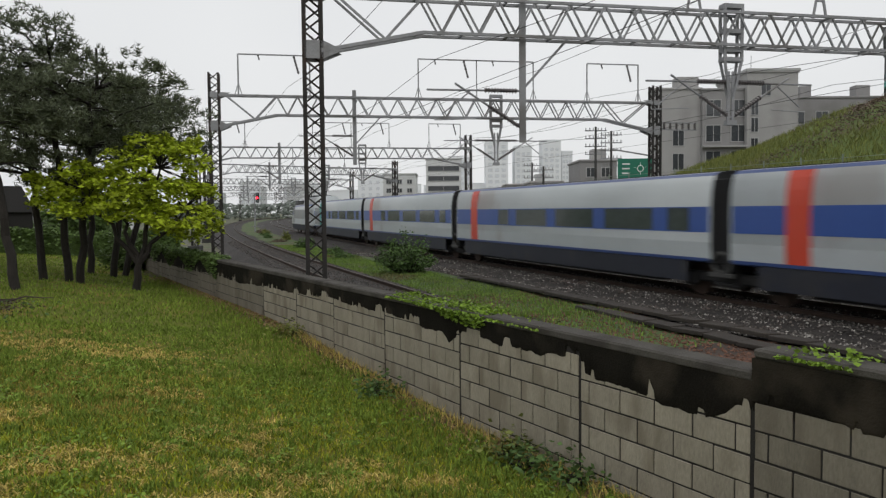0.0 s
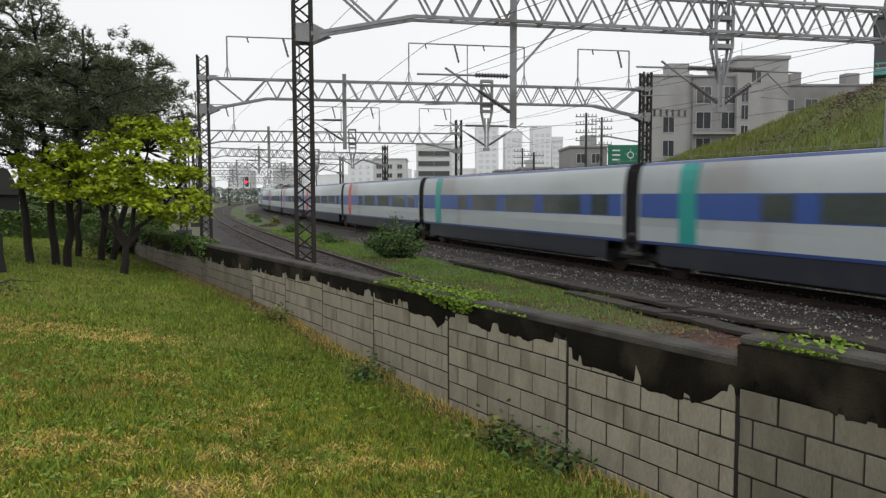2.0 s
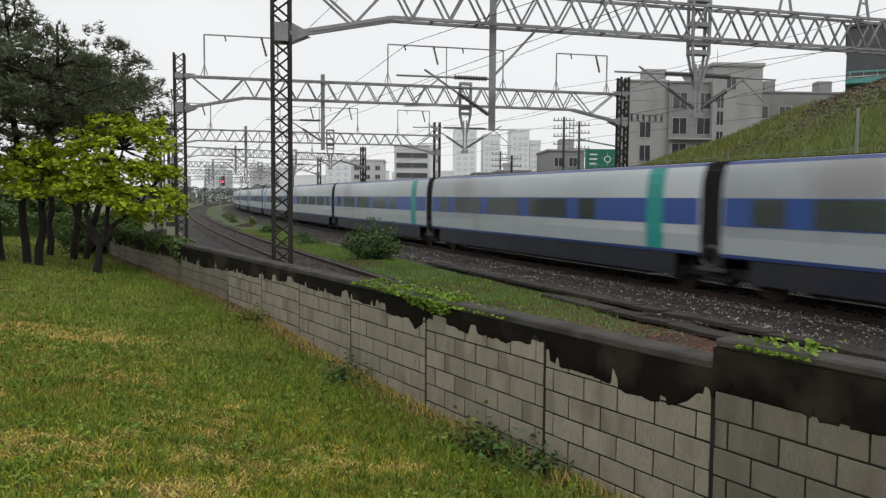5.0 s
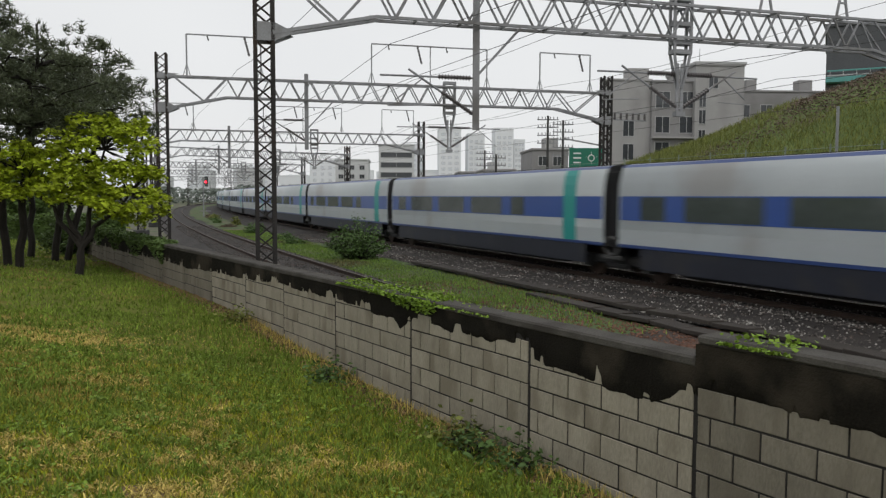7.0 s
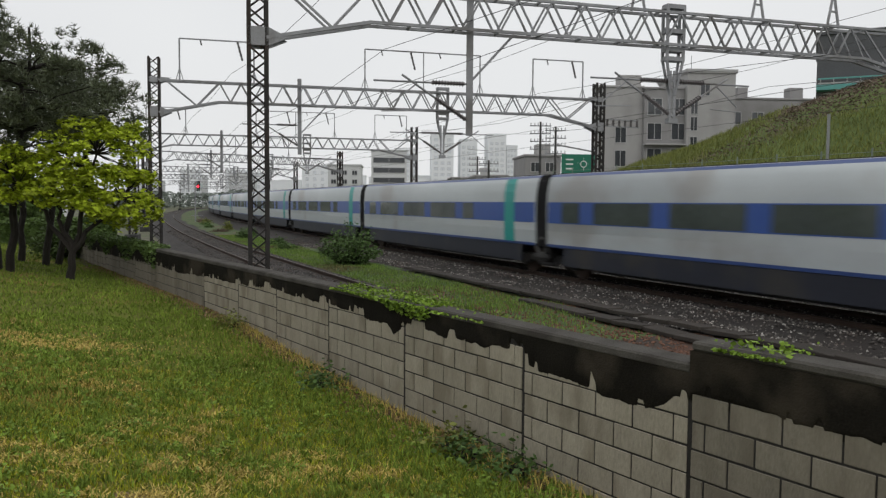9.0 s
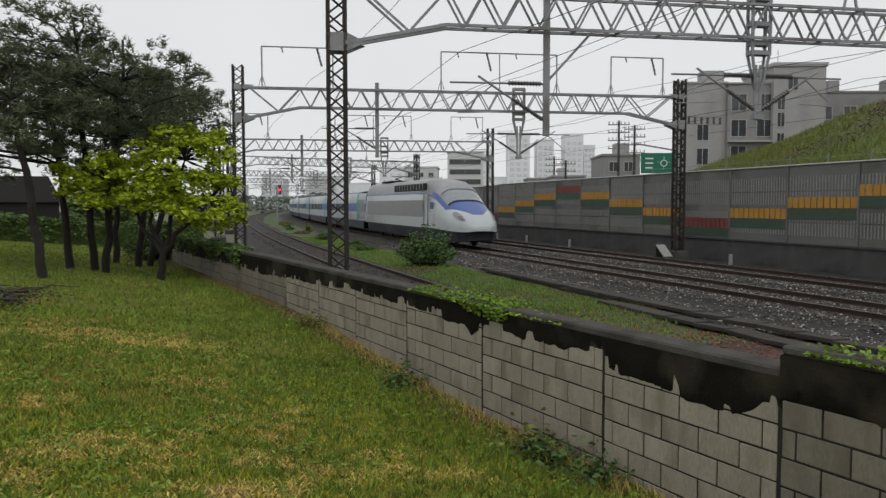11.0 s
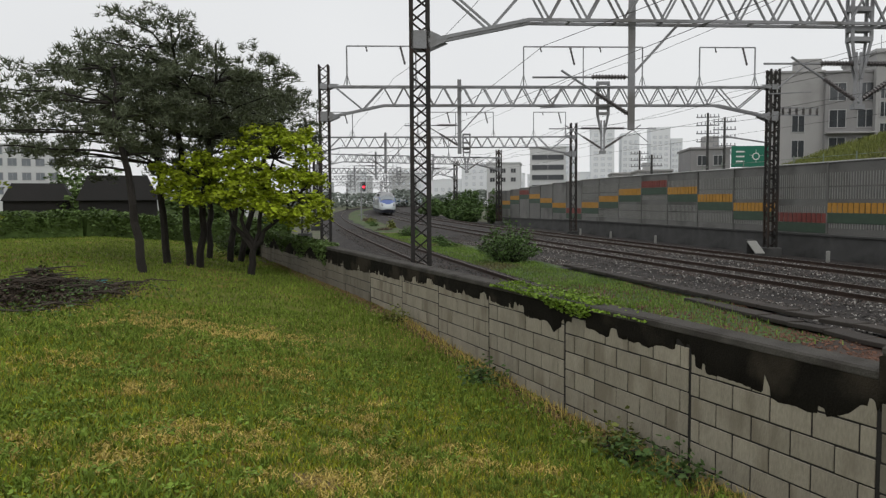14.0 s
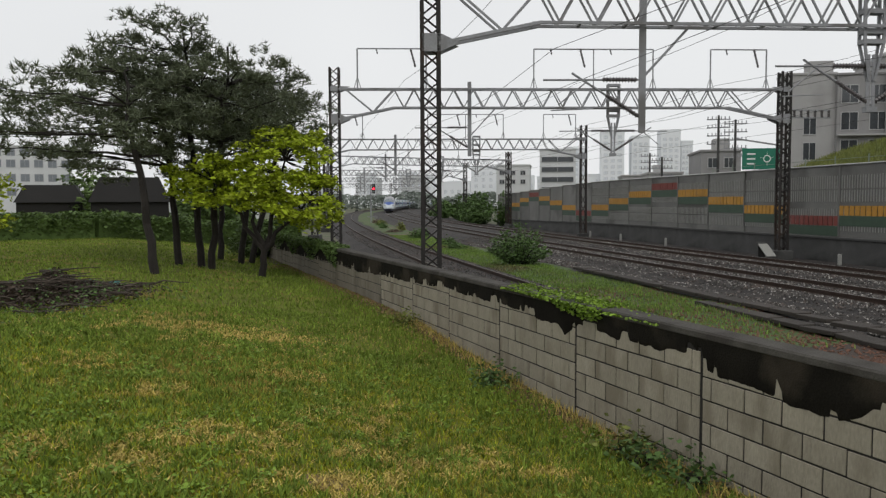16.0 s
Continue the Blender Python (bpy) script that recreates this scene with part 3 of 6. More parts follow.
far_blocks = bmesh.new()
rnd = random.Random(5)
made_blocks = 0
for bay, (b0, b1) in enumerate(zip(JOINTS, JOINTS[1:]), -4):
    for course in range(8):
        z = COURSE_TOP.get(bay, 0.9 + 0.05 * math.sin(bay * 2.2)) + 0.1 + 0.2 - 0.201 * course
        x, end = b0 + 0.013, b1 - 0.013
        ln = (0.13, 0.32)[course % 2] if bay % 2 == 0 else (0.3, 0.11)[course % 2]
        while x < end - 0.03:
            l = min(ln, end - x)
            if end - x - l < 0.08:
                l = end - x
            ln = 0.39
            proud = rnd.uniform(-0.004, 0.004)
            m = wall_m(x + l / 2, -0.018 + proud, z + rnd.uniform(-0.002, 0.002)) @ Matrix.Rotation(rnd.uniform(-0.006, 0.006), 4, "Y")
            foot = -0.03 + 0.36 * smooth01((x - 2.5) / 9)
            if z + 0.1 > foot - 0.05 and z < 1.13:
                if -2 <= bay <= 6 and made_blocks < 300:
                    o = new("concrete_block", block_mesh(l - 0.014, bay < 0 or bay > 5))
                    o.parent, o.matrix_basis = wall, m
                    made_blocks += 1
                else:
                    box(far_blocks, l - 0.014, 0.05, 0.186, m=m)
            x += l
tagged(part("far_blocks", far_blocks, CONC_DARKER, wall), kind="stuff")


# ---- noise barrier, hill ----
FRAME_CAP = mat("pale_metal_cap", (0.5, 0.5, 0.48), 0.5, 0.2, 0.15, 1, 15, 0.03)
barrier = empty("noise_barrier", Matrix(), "grey noise barrier with stepped amber, green and red stripes on a concrete plinth", "noise barrier", kind="structure")


def bar_top(s):
    return 4.02 - 0.7 * smooth01((s - 56) / 40)


def bar_mid(s):
    return 0.68 - 0.3 * smooth01((s - 50) / 40)


PANEL_W = 3.76
for i in range(25):
    s0 = 0.37 + PANEL_W * i
    s1 = s0 + PANEL_W
    p0, p1 = line(s0, BARRIER), line(s1, BARRIER)
    m = (p0 + p1) / 2
    rz = math.degrees(math.atan2(p1.y - p0.y, p1.x - p0.x))
    zt, zm = (bar_top(s0) + bar_top(s1)) / 2, (bar_mid(s0) + bar_mid(s1)) / 2
    step = min(i % 8, 8 - i % 8)          # the stripes climb and fall from panel to panel
    M = Matrix.Translation(m) @ pose(0, 0, 0, 0, 0, rz)
    bm = bmesh.new()
    box(bm, 3.68, 0.1, zt - zm, (0, -0.03, (zt + zm) / 2))
    # rows of upright slots in relief over the panel, none in the plain far ones
    if s0 < 60:
        for r0, r1 in ((0.14, 0.32), (0.34, 0.5), (0.6, 0.72), (0.74, 0.9)):
            for k in range(22):
                n0 = len(bm.faces)
                box(bm, 0.05, 0.03, (zt - zm) * (r1 - r0), (-1.7 + k * 0.162, 0.03, zt - (zt - zm) * (r0 + r1) / 2))
                bm.faces.ensure_lookup_table()
                for q in range(n0, len(bm.faces)):
                    bm.faces[q].material_index = 1
    pn = part("panel", bm, [PANEL, SLAT], barrier, m=M)
    z = 1.46 + 0.485 * step + (zt - 4.02) * 0.6
    is_red = step in (0, 4)
    bm = bmesh.new()
    for k in range(11):
        box(bm, 0.275, 0.03, 0.45, (-1.69 + k * 0.338, 0.052, z), 0)
    part("painted_band", bm, BAR_RED if is_red else BAR_YEL, pn, "red slatted band" if is_red else "amber slatted band")
    bm = bmesh.new()
    box(bm, 3.66, 0.025, 0.46, (0, 0.046, z - 0.47))
    part("painted_band", bm, BAR_GRN, pn, "dark green band")
    bm = bmesh.new()
    box(bm, 0.1, 0.16, zt - zm + 0.04, (-1.88, 0.0, (zt + zm) / 2), 0.01)
    part("upright", bm, PANEL, barrier, m=M)
    bm = bmesh.new()
    box(bm, 3.78, 0.2, 0.06, (0, 0, zt + 0.03), 0.015)
    part("cap_rail", bm, FRAME_CAP, barrier, "pale metal cap", m=M)
    bm = bmesh.new()
    box(bm, 3.76, 0.34, zm + 0.55, (0, -0.02, (zm - 0.55) / 2))
    box(bm, 3.76, 0.42, 0.09, (0, 0.02, zm - 0.02), 0.01)
    part("plinth", bm, CONC_DARK, barrier, "sooty concrete plinth", m=M)

cc_ = line(32.0, 8.9, -0.3)
cover = empty("cable_cover", Matrix.Translation(cc_) @ pose(0, 0, 0, 0, 0, heading(37)), "sloping grey metal cable cover beside a mast", "cable cover")
bm = bmesh.new()
box(bm, 0.5, 0.9, 0.06, (0, 0, 0.36), 0.01, m=pose(0, 0, 0.1, 38, 0, 0))
part("cover_plate", bm, SLAT, cover)
bm = bmesh.new()
box(bm, 0.42, 0.2, 0.75, (0, 0.28, 0.37), 0.01)
part("riser", bm, CONC_DARK, cover)
for s_ in (29, 45, 52, 58):
    q = line(s_, 10.6, -0.45)
    bm = bmesh.new()
    box(bm, 0.15, 0.15, 0.5, (q.x, q.y, q.z + 0.25), 0.02)
    tagged(part("marker_post", bm, SLAT), "short pale concrete marker post beside the track", "post", "marker posts")

HILL = mat("weedy_hillside", (0.1, 0.14, 0.035), 0.95, 0, 0.4, 0.35, 4, 0.6, (0.14, 0.11, 0.06), 0.4)


def ridge(s):
    return 1.7 + 4.2 * smooth01((48 - s) / 24) + 1.6 * smooth01((15 - s) / 30)


def hill_z(s, off):
    q = smooth01((off - 13.0) / 12)
    return 3.4 + q * ridge(s) + 0.35 * noise.noise(Vector((s * 0.25, off * 0.3, 4))) * q - 4.2 * smooth01((off - 30) / 16) * q


hill = grid_mesh("hillside", [-50 + 2.0 * i for i in range(52)], [12.3, 12.6] + [13 + 1.5 * i for i in range(22)],
                 lambda s, o: tuple(line(s, o, hill_z(s, o) * smooth01((56 - s) / 14) - 0.6 * (1 - smooth01((56 - s) / 14)))), [HILL])
tagged(hill, "weedy green slope rising behind the noise barrier", "hillside", kind="structure")
HILLZ = lambda s, o: hill_z(s, o) * smooth01((56 - s) / 14) - 0.6 * (1 - smooth01((56 - s) / 14))


# ---- buildings ----
PLASTER = mat("pale_grey_render", (0.36, 0.355, 0.35), 0.9, 0, 0.12, 0.4, 9, 0.1, (0.29, 0.285, 0.28), 0.3)
PLASTER_D = mat("grey_render", (0.27, 0.265, 0.265), 0.9, 0, 0.14, 0.4, 9, 0.1, (0.21, 0.205, 0.2), 0.3)
WHITE_WALL = mat("white_building_wall", (0.6, 0.61, 0.61), 0.9, 0, 0.1, 0.3, 6, 0.05)
# haze is put into the colours of the far walls and glazing
FAR_WALL = mat("haze_paled_far_wall", (0.78, 0.8, 0.82), 0.8, 0, 0.05, 0.1, 2, 0)
FAR_BAND = mat("haze_paled_far_glazing", (0.68, 0.71, 0.75), 0.5, 0, 0.05, 0.1, 2, 0)
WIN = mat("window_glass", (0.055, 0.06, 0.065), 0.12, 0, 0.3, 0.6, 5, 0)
# far panes lightened in colour to stand for haze
WIN_FAR = mat("haze_paled_window_glass", (0.2, 0.22, 0.24), 0.3, 0, 0.2, 0.4, 5, 0)
FRAME_W = mat("grey_window_frame", (0.4, 0.4, 0.4), 0.5, 0, 0.1, 2, 20, 0)
DARK_CLAD = mat("dark_grey_cladding", (0.075, 0.078, 0.085), 0.5, 0, 0.2, 0.5, 8, 0.05)
TURQ = mat("turquoise_rail", (0.1, 0.32, 0.3), 0.5, 0, 0.1, 2, 20, 0)


def building(name, x0, x1, y, depth, z0, z1, wall_mat, windows, label, turn=0.0, win_mat=None, roof_h=0.25, extras=()):
    """A block with its front at y. windows: rows of (u, z, w, h), u from its left edge."""
    win_mat = win_mat or WIN
    t = empty(name, Matrix.Translation((x0, y, 0)) @ pose(0, 0, 0, 0, 0, turn), label, "building")
    bm = bmesh.new()
    box(bm, x1 - x0, depth, z1 - z0, ((x1 - x0) / 2, depth / 2, (z0 + z1) / 2))
    part("wall", bm, wall_mat, t)
    bm = bmesh.new()
    box(bm, x1 - x0 + 0.3, depth + 0.3, roof_h, ((x1 - x0) / 2, depth / 2, z1 + roof_h / 2 + 0.004), 0.03)
    part("roof", bm, wall_mat, t)
    for u, z, w, h in windows:
        bm = bmesh.new()
        for sx, sz, cx, cz in ((w + 0.16, 0.08, 0, h / 2 + 0.04), (w + 0.16, 0.08, 0, -h / 2 - 0.04), (0.08, h, -w / 2 - 0.04, 0), (0.08, h, w / 2 + 0.04, 0), (0.06, h, 0, 0)):
            box(bm, sx, 0.1, sz, (u + cx, -0.03, z + cz))
        wd = part("window", bm, FRAME_W, t)
        bm = bmesh.new()
        box(bm, w, 0.03, h, (u, -0.02, z))
        part("pane", bm, win_mat, wd)
    for kind, b, k in extras:
        bm = bmesh.new()
        box(bm, *b[:3], b[3:], 0.02)
        part(kind, bm, k, t)
    return t


def rows_of(us, zs, w, h):
    return [(u, z, w, h) for z in zs for u in us]


building("apartment_building", 25.6, 31.0, 93, 3, 0, 16.6, PLASTER, rows_of((2.7,), (5.3, 8.0, 10.9), 1.3, 1.9) + rows_of((0.35,), (5.3, 8.2), 0.4, 0.9),
         "grey rendered apartment building with a flat roof and roof rails", extras=[("roof_hut", (2.6, 2, 1.5, 4.0, 1.6, 17.5), PLASTER)])
building("apartment_building", 31.0, 36.2, 92.4, 12, 0, 16.4, PLASTER_D, rows_of((1.3, 4.3), (5.0, 8.2, 11.3, 14.3), 1.7, 1.9),
         "grey apartment building with broad dark windows and balcony slabs",
         extras=[("balcony_slab", (5.3, 0.9, 0.18, 2.6, -0.4, 6.6), PLASTER), ("balcony_slab", (5.3, 0.9, 0.18, 2.6, -0.4, 9.7), PLASTER)])
building("stair_tower", 36.0, 42.0, 91.6, 10, 0, 18.3, PLASTER, rows_of((0.9,), (5.0, 7.4, 9.8, 12.2, 14.2), 0.8, 1.6) + [(2.2, 16.3, 1.1, 1.3)],
         "taller grey stair tower with a narrow window strip", extras=[("roof_slab", (6.4, 10.4, 0.3, 3, 5, 18.65), FRAME_W), ("aerial", (0.06, 0.06, 2.2, 1.6, 3, 19.8), STEEL)])
building("apartment_wing", 42.0, 55.5, 97, 10, 0, 16.0, PLASTER_D, rows_of((2.5, 5.5, 8.5, 11.5), (10.5, 13.6), 1.5, 1.5),
         "long grey apartment wing with chimneys on a flat roof",
         extras=[("chimney", (1.4, 1.4, 1.8, 4.5, 3, 17), PLASTER_D), ("chimney", (1.8, 1.6, 1.9, 11.8, 3, 17), PLASTER_D)])
building("office_block", 33.3, 46.3, 58.5, 12, 4, 15.6, DARK_CLAD, rows_of((1.5, 3.8, 6.1, 8.4, 10.7), (10.4,), 1.8, 1.3),
         "dark grey clad block with a turquoise rail on the hill", turn=-30, extras=[("rail", (13, 0.06, 0.12, 6.6, -1.05, 12.1), TURQ), ("rail", (13, 0.06, 0.1, 6.6, -1.05, 11.75), FRAME_W), ("awning", (13.2, 1.2, 0.4, 6.6, -0.5, 11.45), TURQ)] + [("rail_post", (0.06, 0.06, 0.6, 0.3 + 0.9 * k, -1.05, 11.85), FRAME_W) for k in range(15)])
building("office_block", -3.2, 3.2, 140, 12, 0, 11.7, WHITE_WALL, [(3.2, z, 5.6, 0.85) for z in (4.6, 6.4, 8.2, 10.0)], "white office block with dark ribbon windows")
building("house", -9.6, -4.4, 122, 8, 0, 8.1, WHITE_WALL, rows_of((0.9, 2.6, 4.2), (5.6, 7.0), 0.7, 0.6), "pale low house with small windows")
building("house", 15.6, 19.8, 88, 8, 0, 7.8, PLASTER_D, rows_of((1.2, 2.9), (4.4, 6.6), 0.9, 1.0), "small grey house beside a utility pole", extras=[("roof_hut", (1.6, 2.0, 1.4, 2.6, 3, 8.7), PLASTER)])
building("house", 10.6, 14.4, 93, 8, 0, 5.6, PLASTER, rows_of((0.9, 2.7), (4.4,), 0.9, 1.0), "small pale house behind the noise barrier", extras=[("water_tank", (1.0, 1.0, 0.9, 1.2, 2, 6.3), FRAME_W)])
building("house", 9.8, 13.0, 120, 8, 0, 6.2, PLASTER, rows_of((0.8, 2.2), (4.9,), 0.8, 1.0), "small grey house among cables")
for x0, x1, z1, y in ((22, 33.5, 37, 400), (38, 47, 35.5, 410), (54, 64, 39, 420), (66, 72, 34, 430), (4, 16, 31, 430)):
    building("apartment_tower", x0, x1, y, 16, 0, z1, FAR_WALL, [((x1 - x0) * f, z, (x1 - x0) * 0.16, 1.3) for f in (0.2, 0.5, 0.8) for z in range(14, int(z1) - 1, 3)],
             "tall apartment tower, coloured pale for the haze", win_mat=FAR_BAND, roof_h=1.0)
rb = random.Random(11)
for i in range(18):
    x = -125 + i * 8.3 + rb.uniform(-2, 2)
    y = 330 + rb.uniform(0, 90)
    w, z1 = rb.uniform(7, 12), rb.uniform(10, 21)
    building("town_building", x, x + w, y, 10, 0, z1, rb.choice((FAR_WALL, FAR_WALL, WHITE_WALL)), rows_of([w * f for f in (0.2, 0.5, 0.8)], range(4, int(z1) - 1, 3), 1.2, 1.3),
             "low-rise town building beyond the railway, coloured pale for the haze", win_mat=FAR_BAND)
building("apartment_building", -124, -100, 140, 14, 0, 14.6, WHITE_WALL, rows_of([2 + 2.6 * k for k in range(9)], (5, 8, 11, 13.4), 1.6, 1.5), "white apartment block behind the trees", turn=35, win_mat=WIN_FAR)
building("white_building", -37, -25.5, 61, 8, 0, 3.0, WHITE_WALL, rows_of((2, 5, 8), (1.9,), 1.0, 1.0), "low white building behind the hedge", turn=25)
ROOF_D = mat("dark_brown_roofing", (0.012, 0.011, 0.01), 0.85, 0, 0.3, 0.8, 12, 0.2)


def shelter(x, y, w, d, z0, z1, turn, label):
    t = empty("garden_shelter", Matrix.Translation((x, y, 0.6)) @ pose(0, 0, 0, 0, 0, turn), label, "shelter")
    bm = bmesh.new()
    vs = [bm.verts.new(c) for c in ((-w / 2, -d / 2, z0), (w / 2, -d / 2, z0), (w / 2, d / 2, z0), (-w / 2, d / 2, z0),
                                    (-w * 0.36, -d * 0.3, z1), (w * 0.36, -d * 0.3, z1), (w * 0.36, d * 0.3, z1), (-w * 0.36, d * 0.3, z1))]
    for f in ((3, 2, 1, 0), (4, 5, 6, 7), (0, 1, 5, 4), (1, 2, 6, 5), (2, 3, 7, 6), (3, 0, 4, 7)):
        bm.faces.new([vs[i] for i in f])
    part("roof", bm, ROOF_D, t, "dark sloping roof")
    bm = bmesh.new()
    box(bm, w * 0.94, d * 0.9, z0 - 0.0, (0, 0, z0 / 2), 0.02)
    part("wall", bm, ROOF_D, t)
    return t


shelter(-22.8, 38.5, 4.0, 3.5, 1.9, 3.2, 30, "dark brown shelter behind the hedge")
shelter(-29.2, 41, 3.6, 3.2, 1.9, 2.9, 30, "dark shelter with a low roof behind the hedge")


# ---- road sign, signal, poles, wires ----
SIGN_G = mat("green_sign_sheet", (0.01, 0.16, 0.1), 0.5, 0, 0.08, 1, 10, 0)
SIGN_W = mat("white_sign_marking", (0.75, 0.78, 0.76), 0.5, 0, 0.05, 1, 10, 0)
sg = empty("road_sign", Matrix.Translation((17.0, 75, 0)), "green direction sign with a white roundabout symbol on a pole", "road sign")
bm = bmesh.new()
box(bm, 3.3, 0.08, 1.95, (1.6, 0, 6.3), 0.03)
sp = part("sign_panel", bm, SIGN_G, sg)
bm = bmesh.new()
ring = [(2.15 + 0.3 * math.cos(k * math.tau / 14), -0.055, 6.3 + 0.3 * math.sin(k * math.tau / 14)) for k in range(15)]
tube(bm, ring, 0.05, 5)
for dx, dz in ((0, 1), (0, -1), (-1, 0.2), (1, 0.2)):
    bar(bm, (2.15 + 0.3 * dx, -0.055, 6.3 + 0.3 * dz), (2.15 + 0.62 * dx, -0.055, 6.3 + 0.62 * dz), 0.09, 0.02)
part("symbol", bm, SIGN_W, sp, "white roundabout symbol")
for z in (6.75, 6.3, 5.85):
    bm = bmesh.new()
    box(bm, 0.75, 0.02, 0.14, (0.75, -0.055, z))
    part("lettering_bar", bm, SIGN_W, sp)
bm = bmesh.new()
bar(bm, (1.6, 0.12, -0.5), (1.6, 0.12, 7.2), 0.22)
bar(bm, (-0.6, 0.12, 8.2), (3.4, 0.12, 7.5), 0.14)
part("pole", bm, STEEL, sg)

sgn = empty("railway_signal", Matrix.Translation((-25.6, 104, -0.45)), "railway signal post with a red aspect lit", "signal")
bm = bmesh.new()
tube(bm, [(0, 0, 0), (0, 0, 5.4)], 0.09, 8)
bar(bm, (-0.5, 0, 0.9), (0.9, 0, 0.9), 0.1)
part("post", bm, STEEL, sgn)
bm = bmesh.new()
box(bm, 0.46, 0.3, 1.35, (0.45, -0.2, 4.8), 0.08)
hd_ = part("signal_head", bm, RUBBER, sgn, "black signal head")
bm = bmesh.new()
tube(bm, [(0.45, -0.34, 4.75), (0.45, -0.40, 4.75)], 0.15, 12)
part("red_lamp", bm, glow("signal_red", (1.0, 0.02, 0.04), 4.0), hd_, "lit red lamp")
for z in (5.2, 4.35):
    bm = bmesh.new()
    tube(bm, [(0.45, -0.34, z), (0.45, -0.40, z)], 0.16, 12)
    part("dark_lamp", bm, GLASS_DARK, hd_)


def mast_pole(x, y, z0, h, name="utility_pole", label="grey concrete pole carrying cables", arms=2):
    t = empty(name, Matrix.Translation((x, y, z0)), label, "pole", "poles")
    bm = bmesh.new()
    tube(bm, [(0, 0, 0), (0, 0, h)], 0.15, 8, [0.17, 0.11])
    part("shaft", bm, CONC_DARK, t)
    for k in range(arms):
        bm = bmesh.new()
        bar(bm, (-1.1, 0, h - 0.4 - 0.8 * k), (1.1, 0, h - 0.4 - 0.8 * k), 0.1)
        for x2 in (-1.0, -0.6, -0.25, 0.25, 0.6, 1.0):
            insulator(bm, (x2, 0, h - 0.4 - 0.8 * k), (x2, 0, h - 0.1 - 0.8 * k), 0.07, 2)
        part("cross_arm", bm, STEEL, t)
    return t


p = line(104, -9.2)
mast_pole(p.x, p.y, -0.4, 9.5, arms=1)
mast_pole(15.6, 79, -0.5, 11.3, arms=4, label="grey utility pole crowded with cross-arms and insulators")
mast_pole(11.5, 100, -0.5, 9.0, arms=3)
mast_pole(17.3, 79.5, -0.5, 10.9, arms=5, label="grey utility pole crowded with cross-arms and insulators")
mast_pole(10.9, 84, -0.5, 7.6, arms=3, label="short utility pole with stacked cross-arms")
bm = bmesh.new()
for s_, o_ in ((21.0, 12.9),):
    q = line(s_, o_, HILLZ(s_, o_))
    tube(bm, [q, q + Vector((0, 0, 2.6))], 0.06, 8)
part("fence_post", bm, TRAIN_GREY)
tagged(bpy.data.objects["fence_post"], "tall pale metal post on the slope", "post")


def wire(name, pts, r, label):
    bm = bmesh.new()
    tube(bm, pts, r, 5)
    tagged(part(name, bm, CABLE), label, "cable", "overhead wires")


spans = [-45, -8, 17.5, 36.5, 60, 81, 110, 144, 192, 250, 330]
for off in (TRACK_A, TRACK_B, TRACK_L):
    wire("contact_wire", [line(s, off, 5.1) for s in range(-45, 331, 15)], 0.006, "copper contact wire over the track")
    pts = []
    for a, b in zip(spans, spans[1:]):
        for k in range(4):
            f = k / 4
            pts.append(line(a + (b - a) * f, off, 6.1 - 0.5 * 4 * f * (1 - f)))
    wire("messenger_wire", pts, 0.007, "sagging messenger wire over the track")
for off, z in ((-7.6, 8.3), (1.2, 8.4), (9.0, 8.5), (10.6, 8.1)):
    pts = []
    for a, b in zip(spans, spans[1:]):
        for k in range(4):
            f = k / 4
            pts.append(line(a + (b - a) * f, off, z - 0.9 * smooth01((a - 30) / 60) + 0.5 * smooth01((17 - a) / 30) - 0.35 * 4 * f * (1 - f)))
    wire("feeder_wire", pts, 0.009, "feeder wire strung along the portals")
FENCE = mat("grey_green_fence_wire", (0.2, 0.24, 0.2), 0.6, 0.2, 0.15, 2, 20, 0)
fence = empty("slope_fence", Matrix(), "thin grey-green fence along the foot of the slope", "fence")
for i in range(17):
    q = line(8 + 2.2 * i, 12.8, HILLZ(8 + 2.2 * i, 12.8) - 0.1)
    bm = bmesh.new()
    bar(bm, q, q + Vector((0, 0, 1.25)), 0.05)
    part("post", bm, FENCE, fence)
for z in (0.35, 0.75, 1.1):
    bm = bmesh.new()
    tube(bm, [line(8 + 2.2 * i, 12.8, HILLZ(8 + 2.2 * i, 12.8) - 0.1 + z) for i in range(17)], 0.012, 5)
    part("wire_strand", bm, FENCE, fence)
# concrete cable trough with broken lids along the ballast edge
TROUGH = mat("brown_grey_trough_lid", (0.042, 0.035, 0.029), 0.9, 0, 0.3, 2, 30, 0.3, objrand=0.15)
tr = empty("cable_trough", Matrix(), "low cable trough with worn concrete lids beside the ballast", "cable trough", kind="structure")
bm = bmesh.new()
box(bm, 0.42, 0.96, 0.09, (0, 0, 0), 0.012)
lid_me = bpy.data.meshes.new("trough_lid")
bm.to_mesh(lid_me)
bm.free()
lid_me.materials.append(TROUGH)
rt = random.Random(3)
for row_o, z, s_start in ((-2.3, -0.13, -4), (-3.0, -0.2, -4)):
    for i in range(32 if row_o > -2.5 else 22):
        s_ = s_start + i + rt.uniform(-0.03, 0.03)
        o = new("trough_lid", lid_me)
        o.parent = tr
        o.matrix_basis = Matrix.Translation(line(s_, row_o + rt.uniform(-0.04, 0.04), z)) @ pose(0, 0, 0, rt.uniform(-2, 2), rt.uniform(-3, 3), heading(s_) + rt.uniform(-2, 2))


